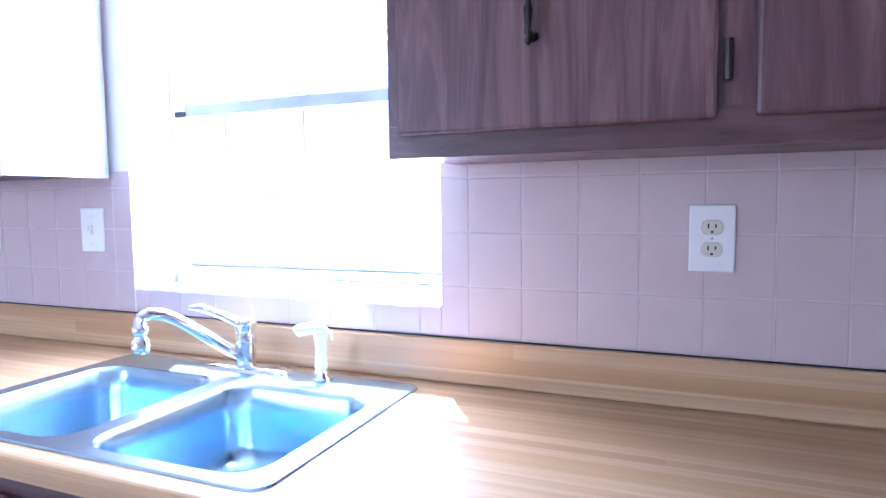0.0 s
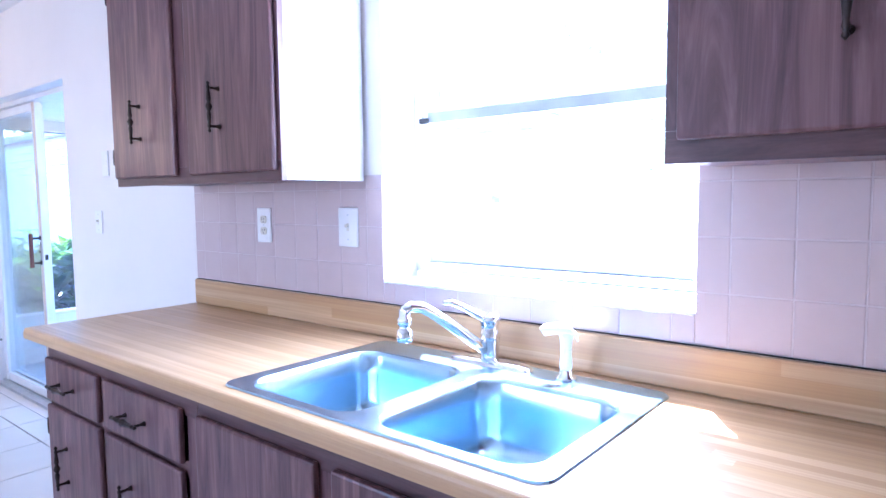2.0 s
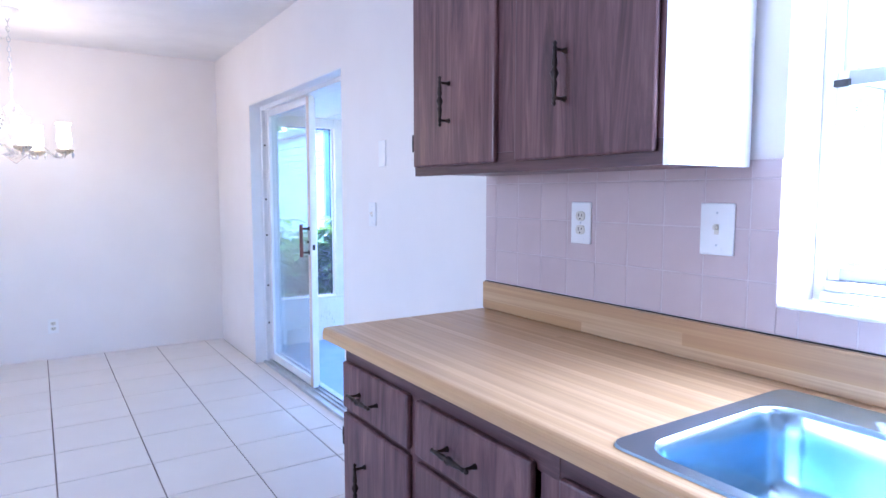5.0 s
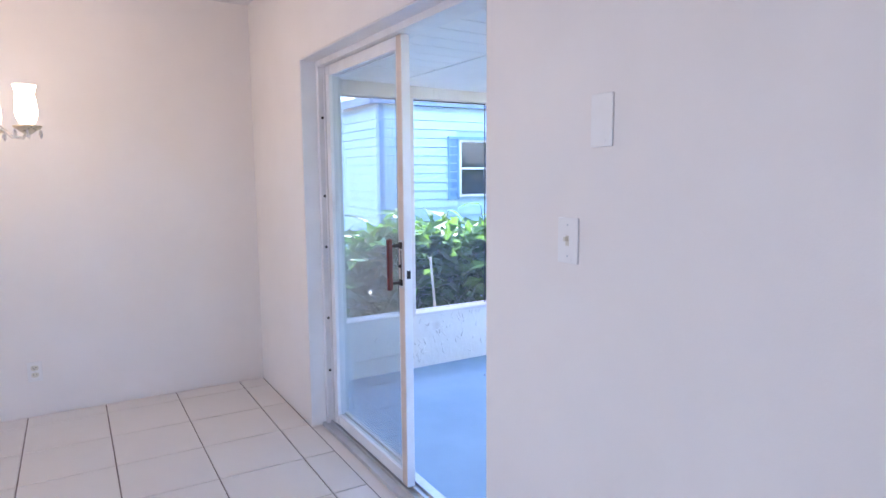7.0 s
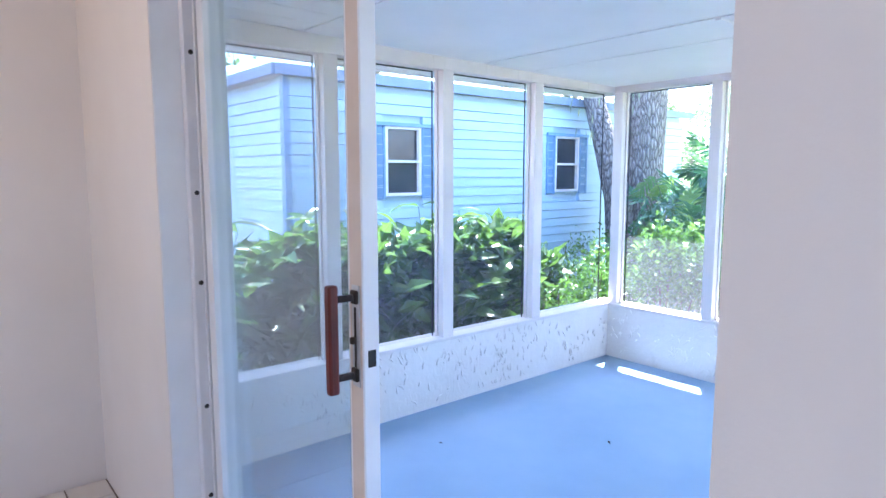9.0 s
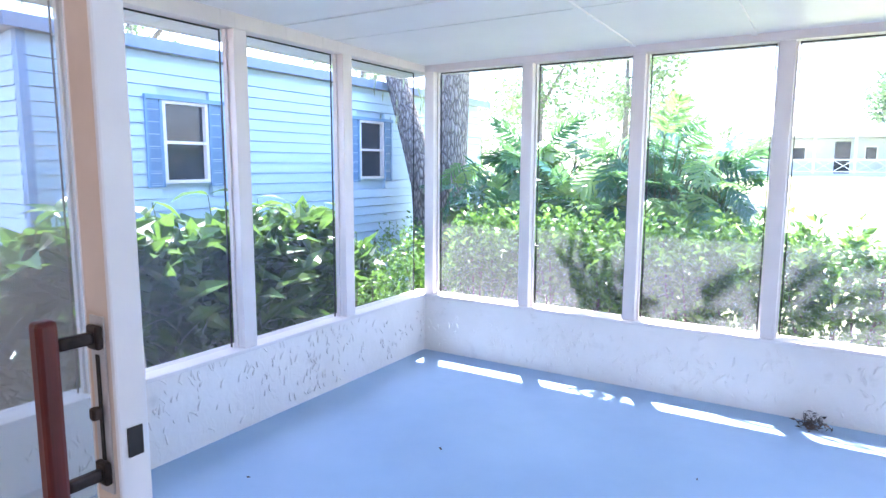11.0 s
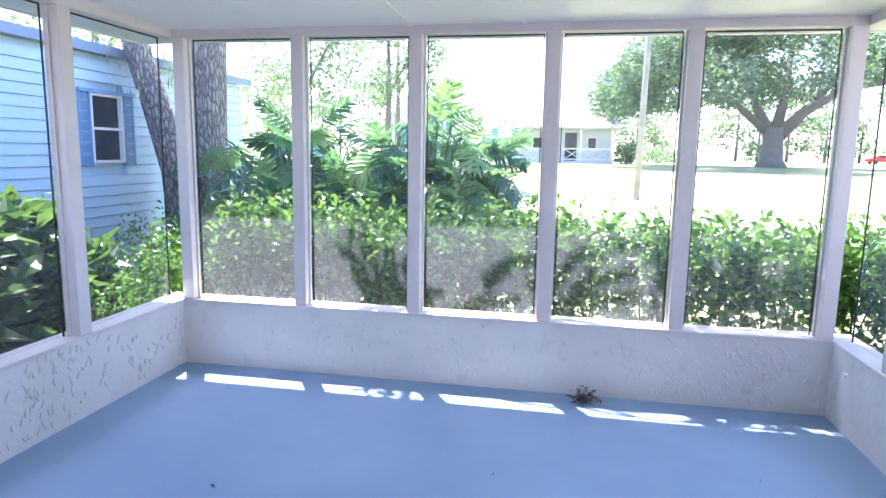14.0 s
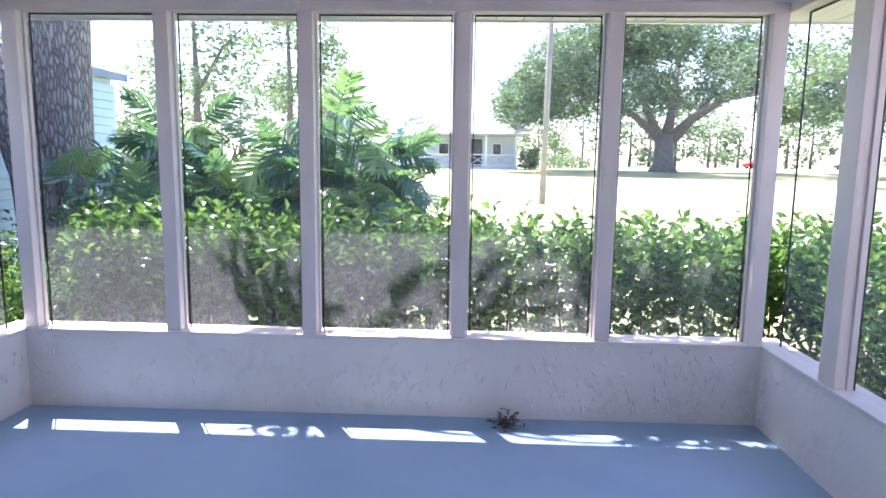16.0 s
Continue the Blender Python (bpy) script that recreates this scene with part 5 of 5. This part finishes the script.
# mossy trees behind the neighbour's house and the lobed plants
for x, y, h, n in ((-15, 26, 9, 3000), (-12.6, 31, 9.5, 3600), (-18.5, 18, 9, 1500), (-20, 10, 8, 1300), (-19, 4, 7.5, 1300), (-14.5, 40, 11, 1500)):
    z0 = ground_z(x, y)
    blobs = [(rng.uniform(-2.2, 2.2), rng.uniform(-2, 2), rng.uniform(0.3, 1.0) * h, rng.uniform(0.7, 1.3)) for j in range(18)]
    mp = np.stack([rng.uniform(-2.4, 2.4, 260), rng.uniform(-2, 2, 260), rng.uniform(0.25, 0.8, 260) * h], 1)
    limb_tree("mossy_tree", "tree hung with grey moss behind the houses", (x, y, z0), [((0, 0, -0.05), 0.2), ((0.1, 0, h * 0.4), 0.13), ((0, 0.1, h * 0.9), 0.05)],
              [([(0.1, 0, h * 0.4), (1.2, 0, h * 0.6), (2.0, 0.3, h * 0.7)], 0.1, 0.03)], crown_points(blobs, n), hazed_far_leaf, 0.24, "mossy trees", mp)

# lawn pole
pz = ground_z(-1.65, 19.3)
pole = thing("utility_pole", pose(-1.65, 19.3, pz), "grey weathered timber utility pole on the lawn", "pole")
part("shaft", tube(bmesh.new(), [(0, 0, -0.05), (0.05, 0, 3), (0.12, 0, 8)], [0.10, 0.09, 0.075], 10), two_tone("grey_pole_wood", (0.26, 0.24, 0.22), (0.36, 0.34, 0.31), 3, 0.9, 40, 0.3), pole, "", True)

# ---- neighbouring blue house ----
NX, NY0, NY1, NZ = -8.3, 1.87, 8.3, 2.19
nb = thing("neighbour_house", pose(NX, NY0, -0.32), "pale blue lap-sided house with blue shutters", "house")
W2 = [(2.90, 3.335), (5.385, 5.84)]
WZ0, WZ1 = 1.15, 1.82


def house_wall_x():
    bm = bmesh.new()
    cuts = [NY0] + [v for w in W2 for v in w] + [NY1]
    for a, b in zip(cuts[0::2], cuts[1::2]):
        box(bm, -0.15, -0.045, a - NY0, b - NY0, 0, NZ + 0.32)
    for a, b in W2:
        box(bm, -0.15, -0.045, a - NY0, b - NY0, 0, WZ0 + 0.32)
        box(bm, -0.15, -0.045, a - NY0, b - NY0, WZ1 + 0.32, NZ + 0.32)
    return bm


wl = part("wall", house_wall_x(), siding_mat, nb)
lap = 0.1


def lap_board(nm, parent, x0, x1, along_y, z):
    """One lapped board, thicker at its lower edge."""
    bm = bmesh.new()
    if along_y:
        p = [(-0.044, 0), (0.006, 0), (-0.006, lap - 0.0055), (-0.044, lap - 0.0055)]
        e = [[bm.verts.new((px, v, pz + z)) for px, pz in p] for v in (x0, x1)]
    else:
        p = [(0.032, 0), (-0.018, 0), (-0.006, lap - 0.0055), (0.032, lap - 0.0055)]
        e = [[bm.verts.new((v, py, pz + z)) for py, pz in p] for v in (x0, x1)]
    for k in range(4):
        bm.faces.new((e[0][k], e[0][(k + 1) % 4], e[1][(k + 1) % 4], e[1][k]))
    bm.faces.new(e[0][::-1])
    bm.faces.new(e[1])
    bmesh.ops.recalc_face_normals(bm, faces=bm.faces)
    return part(nm, bm, siding_mat, parent)


z = 0.35
while z < NZ + 0.32 - lap:
    zz = z - 0.32
    spans = [(0.05, NY1 - NY0)]
    if zz + lap > WZ0 - 0.03 and zz < WZ1 + 0.03:
        e = [0.05] + [v - NY0 + s for w in W2 for v, s in ((w[0], -0.03), (w[1], 0.03))] + [NY1 - NY0]
        spans = list(zip(e[0::2], e[1::2]))
    for a, b in spans:
        lap_board("siding_board", wl, a, b, True, z)
    z += lap
fw = part("wall", boxed(-5.0, -0.151, 0.033, 0.14, 0, NZ + 0.32), siding_mat, nb)
z = 0.35
while z < NZ + 0.32 - lap:
    lap_board("siding_board", fw, -5.0, -0.05, False, z)
    z += lap
part("corner_board", boxed(-0.05, 0.008, -0.008, 0.05, 0, NZ + 0.32), shutter_mat, nb)
part("skirting", boxed(-0.0445, -0.004, 0.05, NY1 - NY0, 0.0, 0.349), siding_mat, nb)
rf = bmesh.new()
box(rf, -5.2, 0.09, -0.12, NY1 - NY0 + 0.1, NZ + 0.325, NZ + 0.39)
part("roof", rf, roof_pale, nb, "pale low roof")
part("fascia", boxed(0.0905, 0.115, -0.12, NY1 - NY0 + 0.1, NZ + 0.31, NZ + 0.40), roof_edge, nb)
part("fascia", boxed(-5.2, 0.09, -0.145, -0.1205, NZ + 0.31, NZ + 0.40), roof_edge, nb)
for a, b in W2:
    a, b = a - NY0, b - NY0
    z0, z1 = WZ0 + 0.32, WZ1 + 0.32
    wn_ = part("window", boxed(-0.04, 0.012, a, a + 0.028, z0, z1), alu_white, nb)
    part("frame", boxed(-0.04, 0.012, b - 0.028, b, z0, z1), alu_white, wn_)
    part("frame", boxed(-0.03, 0.012, a + 0.028, b - 0.028, z1 - 0.025, z1), alu_white, wn_)
    part("frame", boxed(-0.03, 0.02, a + 0.028, b - 0.028, z0, z0 + 0.028), alu_white, wn_)
    zm = (z0 + z1) / 2
    part("meeting_rail", boxed(-0.03, 0.012, a + 0.028, b - 0.028, zm - 0.012, zm + 0.012), alu_white, wn_)
    part("pane", boxed(-0.05, -0.031, a + 0.01, b - 0.01, z0 + 0.01, zm), dark_glass, wn_)
    part("pane", boxed(-0.05, -0.031, a + 0.01, b - 0.01, zm + 0.0005, z1 - 0.01), dark_glass, wn_)
    part("head_trim", boxed(-0.005, 0.035, a - 0.16, b + 0.16, z1 + 0.0005, z1 + 0.035), shutter_mat, wn_)
    for sa, sb in ((a - 0.155, a - 0.006), (b + 0.006, b + 0.155)):
        sh = part("shutter", boxed(0.0005, 0.02, sa, sa + 0.022, z0 - 0.03, z1), shutter_mat, nb, "blue louvred shutter")
        part("stile", boxed(0.0005, 0.02, sb - 0.022, sb, z0 - 0.03, z1), shutter_mat, sh)
        lv_ = bmesh.new()
        zz = z0 - 0.03
        while zz < z1 - 0.02:
            box(lv_, 0.002, 0.017, sa + 0.022, sb - 0.022, zz, zz + 0.012)
            zz += 0.0195
        box(lv_, 0.0005, 0.003, sa + 0.022, sb - 0.022, z0 - 0.03, z1)
        part("louvres", lv_, shutter_mat, sh)

# ---- far cottage with a railed veranda ----
hz = ground_z(-6, 46)
ct2 = thing("cottage", pose(-9.3, 46, hz), "white cottage with a pale roof and railed veranda", "house")
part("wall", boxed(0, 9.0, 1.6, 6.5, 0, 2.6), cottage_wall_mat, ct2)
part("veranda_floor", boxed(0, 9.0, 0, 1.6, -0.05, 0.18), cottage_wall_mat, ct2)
rb = bmesh.new()
pr = [(-0.35, 2.55), (3.4, 4.75), (6.9, 2.55), (6.9, 2.4), (-0.35, 2.4)]
en = [[rb.verts.new((x, y, z)) for y, z in pr] for x in (-0.4, 9.4)]
for k in range(5):
    rb.faces.new((en[0][k], en[0][(k + 1) % 5], en[1][(k + 1) % 5], en[1][k]))
rb.faces.new(en[0][::-1])
rb.faces.new(en[1])
bmesh.ops.recalc_face_normals(rb, faces=rb.faces)
part("roof", rb, roof_pale, ct2)
for x in (0.1, 2.3, 4.5, 6.7, 8.85):
    part("veranda_post", boxed(x - 0.07, x + 0.07, 0.05, 0.19, 0.18, 2.4), trim_paint, ct2)
for x0, x1 in ((0.1, 2.3), (2.3, 4.5), (4.5, 6.7), (6.7, 8.85)):
    rl = part("railing", boxed(x0 + 0.07, x1 - 0.07, 0.09, 0.15, 1.0, 1.08), trim_paint, ct2)
    part("lower_rail", boxed(x0 + 0.07, x1 - 0.07, 0.09, 0.15, 0.26, 0.33), trim_paint, rl)
    for m0 in (x0 + 0.07, (x0 + x1) / 2):
        m1 = m0 + (x1 - x0) / 2 - 0.07
        for za, zb in ((0.33, 1.0), (1.0, 0.33)):
            part("cross_brace", tube(bmesh.new(), [(m0, 0.12, za), (m1, 0.12, zb)], 0.03, 4), trim_paint, rl)
# flat dark sheet on the wall paints the shade inside the doorway
part("door", boxed(5.6, 6.45, 1.55, 1.598, 0.18, 2.2), dark_glass, ct2, "dark panel painted as the shade of an open doorway")
for x0, x1 in ((7.2, 7.9), (1.2, 2.2), (3.2, 4.0)):
    w_ = part("window", boxed(x0, x1, 1.56, 1.599, 1.0, 1.9), trim_paint, ct2)
    part("pane", boxed(x0 + 0.07, x1 - 0.07, 1.54, 1.559, 1.07, 1.83), dark_glass, w_)
# gabled house behind the lobed plants
g2 = thing("gabled_house", pose(-19.0, 52, ground_z(-17, 52)), "pale house with a gabled roof behind the plants", "house")
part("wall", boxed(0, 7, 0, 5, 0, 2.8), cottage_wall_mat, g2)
rb = bmesh.new()
pr = [(-0.4, 2.75), (3.5, 5.6), (7.4, 2.75)]
en = [[rb.verts.new((x, y, z)) for x, z in pr] for y in (-0.4, 5.4)]
for k in range(3):
    rb.faces.new((en[0][k], en[0][(k + 1) % 3], en[1][(k + 1) % 3], en[1][k]))
rb.faces.new(en[0][::-1])
rb.faces.new(en[1])
bmesh.ops.recalc_face_normals(rb, faces=rb.faces)
part("roof", rb, roof_pale, g2)

# shrubs on the lawn's edge by the cottage
for x, y, r, h in ((0.4, 45.4, 0.6, 1.5), (3.2, 58, 1.6, 1.4), (6, 60, 1.5, 1.2)):
    bush("lawn_shrub", "rounded green shrub on the lawn, paled with painted haze", "shrub", x, y, r, r, ground_z(x, y), ground_z(x, y) + h, 500, 0.3, 0.55, hazed_far_leaf, 3, "lawn shrubs")

# ---- parked red car, far off ----
red = two_tone("red_car_paint", (0.42, 0.02, 0.015), (0.5, 0.03, 0.02), 3, 0.25, 30, 0.02)


def parked_car(x, y, turn, paint, label):
    car = thing("car", pose(x, y, ground_z(x, y), 0, 0, turn), label, "car")
    bm = bmesh.new()
    side_ = [(-2.2, 0.35), (-2.25, 0.8), (-1.5, 0.95), (-0.9, 1.42), (0.6, 1.45), (1.3, 0.98), (2.15, 0.85), (2.25, 0.4)]
    e = [[bm.verts.new((px, py, pz)) for px, pz in side_] for py in (-0.85, 0.85)]
    for k in range(8):
        bm.faces.new((e[0][k], e[0][(k + 1) % 8], e[1][(k + 1) % 8], e[1][k]))
    bm.faces.new(e[0][::-1])
    bm.faces.new(e[1])
    bmesh.ops.recalc_face_normals(bm, faces=bm.faces)
    bmesh.ops.bevel(bm, geom=list(bm.edges), offset=0.05, segments=2, affect="EDGES")
    part("body", bm, paint, car)
    for py in (-0.86, 0.852):
        part("side_window", boxed(-0.8, 0.75, py, py + 0.008, 1.0, 1.33), dark_glass, car)
    for px in (-1.4, 1.4):
        for py in (-0.8, 0.8):
            part("wheel", lathe(bmesh.new(), [(0.2, -0.1), (0.32, -0.09), (0.33, 0.0), (0.32, 0.09), (0.2, 0.1)], Matrix.Translation((px, py, 0.33)) @ Matrix.Rotation(radians(90), 4, "X"), 16), rubber, car)
    return car


parked_car(45.5, 110, 5, red, "red car parked far across the lawn")
parked_car(62.0, 112, -8, two_tone("dark_car_paint", (0.03, 0.035, 0.045), (0.05, 0.055, 0.065), 3, 0.3, 30, 0.02), "dark car parked far across the lawn")

# ---- fence seen through the kitchen window ----
fence = thing("fence", pose(0, 0, -0.32), "pale board fence outside the kitchen window", "fence")
x = -3.0
while x < 5.5:
    part("board", boxed(x + 0.004, x + 0.136, 4.0 + 0.0, 4.02, 0, 1.75 + 0.02 * math.sin(x * 7), bevel=0.003, seg=1), fence_mat, fence) if x > -0.6 else None
    x += 0.14
bush("garden_bush", "small green bush by the fence", "shrub", 0.1, 3.4, 0.35, 0.3, ground_z(0, 3.4), 0.75, 700, 0.07, 0.5, hedge_leaf, 4)

# ---- small things on the porch floor ----
deb = thing("leaf_litter", pose(-3.655, 3.665, P_Z), "clump of dry brown leaf litter against the porch wall", "litter")
nn = 120
cc_ = np.stack([rng.normal(0, 0.034, nn), rng.normal(0, 0.03, nn), np.abs(rng.normal(0.018, 0.028, nn)) + 0.002], 1)
foliage("leaves", cc_, clump_dirs(nn, 0.1), 0.035, 0.3, twig_mat, deb)
for k in range(9):
    a = rng.uniform(0, 6.28)
    part("twig", tube(bmesh.new(), [(0.03 * math.cos(a), 0.02 * math.sin(a), 0.004), (0.045 * math.cos(a), 0.03 * math.sin(a), 0.045), (0.05 * math.cos(a + .4), 0.04 * math.sin(a), 0.085)], [0.003, 0.002, 0.001], 4), twig_mat, deb)
for x, y in ((-2.9, 2.9), (-5.3, 2.35), (-5.9, 1.6), (-4.6, 2.0), (-4.1, 2.7)):
    dl = thing("dry_leaf", pose(x, y, P_Z + 0.001, 0, 0, rng.uniform(0, 360)), "small dry brown leaf lying on the porch floor", "leaf", "fallen leaves")
    foliage("blade", np.array([[0, 0, 0.002]]), np.array([[1.0, 0.2, 0.02]]), 0.035, 0.35, twig_mat, dl, 0.0)

# ---- wall tiles ----
tp, tg = 0.1208, 0.0022


def tile_mesh(w, h, mat_, d=0.007, bev=0.0016):
    bm = bmesh.new()
    a = [bm.verts.new(p) for p in ((0, 0, 0), (w, 0, 0), (w, 0, h), (0, 0, h))]
    b = [bm.verts.new((min(max(v.co.x, bev), w - bev), -d, min(max(v.co.z, bev), h - bev))) for v in a]
    b0 = [bm.verts.new((v.co.x, -d + bev, v.co.z)) for v in a]
    bridge(bm, a, b0)
    bridge(bm, b0, b)
    bm.faces.new(b)
    bmesh.ops.recalc_face_normals(bm, faces=bm.faces)
    me = bpy.data.meshes.new("wall_tile")
    bm.to_mesh(me)
    bm.free()
    me.materials.append(mat_)
    return me


full = tile_mesh(tp - tg, tp - tg, tile_pink)
cap = tile_mesh(tp - tg, 0.042, tile_pink)
for nm, xa, xb, zt, zb in (("backsplash_west", CX0, WIN_L, 1.376, 1.0195), ("backsplash_east", WIN_R, 1.76, 1.376, 1.0195), ("backsplash_middle", WIN_L, WIN_R, WIN_B + 0.002, 1.0195)):
    t = structure(nm, boxed(xa + 0.001, xb - 0.001, -0.0066, -0.0005, zb, zt + (0.044 if nm != "backsplash_middle" else 0)), grout_pale, "pink glazed ceramic wall tiles with pale grout", "wall tiles")
    k0 = math.floor((xa - 0.003) / tp)
    k1 = math.ceil((xb - 0.003) / tp)
    for k in range(k0, k1):
        x0, x1 = max(xa, 0.003 + k * tp + tg / 2), min(xb, 0.003 + (k + 1) * tp - tg / 2)
        if x1 - x0 < 0.01:
            continue
        whole = abs((x1 - x0) - (tp - tg)) < 1e-4
        zs = [1.0195, 1.136, 1.257, 1.376]
        if nm == "backsplash_middle":
            piece("wall_tile", tile_mesh(x1 - x0, zt - 1.0215, tile_pink), t, x0, -0.0005, 1.0205)
            continue
        for za, zb_ in zip(zs, zs[1:]):
            me_ = full if whole and zb_ - za > 0.119 else tile_mesh(x1 - x0, zb_ - za - tg, tile_pink)
            piece("wall_tile", me_, t, x0, -0.0005, za + tg / 2)
        piece("cap_tile", cap if whole else tile_mesh(x1 - x0, 0.042, tile_pink), t, x0, -0.0005, 1.376 + tg / 2)

bead_rng = random.Random(5)
bead = [(WIN_L + 0.004 + k * (WIN_R - WIN_L - 0.008) / 60, -0.005 + bead_rng.uniform(-0.002, 0.001), WIN_B + 0.004) for k in range(61)]
part("caulk_bead", tube(bmesh.new(), bead, [bead_rng.uniform(0.002, 0.0065) for p in bead], 6), trim_paint, win, "ragged white plaster edge of the ledge", True)

# ---- floor tiles ----
FT = 0.408


def slab_tile(w, h, bm=None, at=(0, 0)):
    own = bm is None
    bm = bm or bmesh.new()
    x, y = at
    r = 0.003
    lo = [bm.verts.new((x + px, y + py, -0.006)) for px, py in ((0, 0), (w, 0), (w, h), (0, h))]
    hi = [bm.verts.new((x + px, y + py, -0.002)) for px, py in ((0, 0), (w, 0), (w, h), (0, h))]
    tp_ = [bm.verts.new((x + px, y + py, 0.0)) for px, py in ((r, r), (w - r, r), (w - r, h - r), (r, h - r))]
    bridge(bm, lo, hi)
    bridge(bm, hi, tp_)
    bm.faces.new(tp_)
    return bm


def tile_data(w, h):
    bm = slab_tile(w, h)
    me = bpy.data.meshes.new("floor_tile")
    bm.to_mesh(me)
    bm.free()
    me.materials.append(floor_tile_mat)
    return me


whole_tile = tile_data(FT - 0.007, FT - 0.007)
rest = bmesh.new()
x = -3.28 - 8 * FT
while x < X_END:
    y = -0.168 - 10 * FT
    while y < 0:
        x0, x1 = max(x + 0.0035, X_FAR + 0.009), min(x + FT - 0.0035, X_END)
        y0, y1 = max(y + 0.0035, Y_BACK), min(y + FT - 0.0035, -0.008)
        if x1 - x0 > 0.02 and y1 - y0 > 0.02:
            if x < -1.9 and y > -2.7:
                me_ = whole_tile if x1 - x0 > FT - 0.008 and y1 - y0 > FT - 0.008 else tile_data(x1 - x0, y1 - y0)
                piece("floor_tile", me_, floor, x0, y0, 0)
            else:
                slab_tile(x1 - x0, y1 - y0, rest, (x0, y0))
        y += FT
    x += FT
tagged(part("floor_tiles_beyond", rest, floor_tile_mat, floor), "", "", "", "stuff")
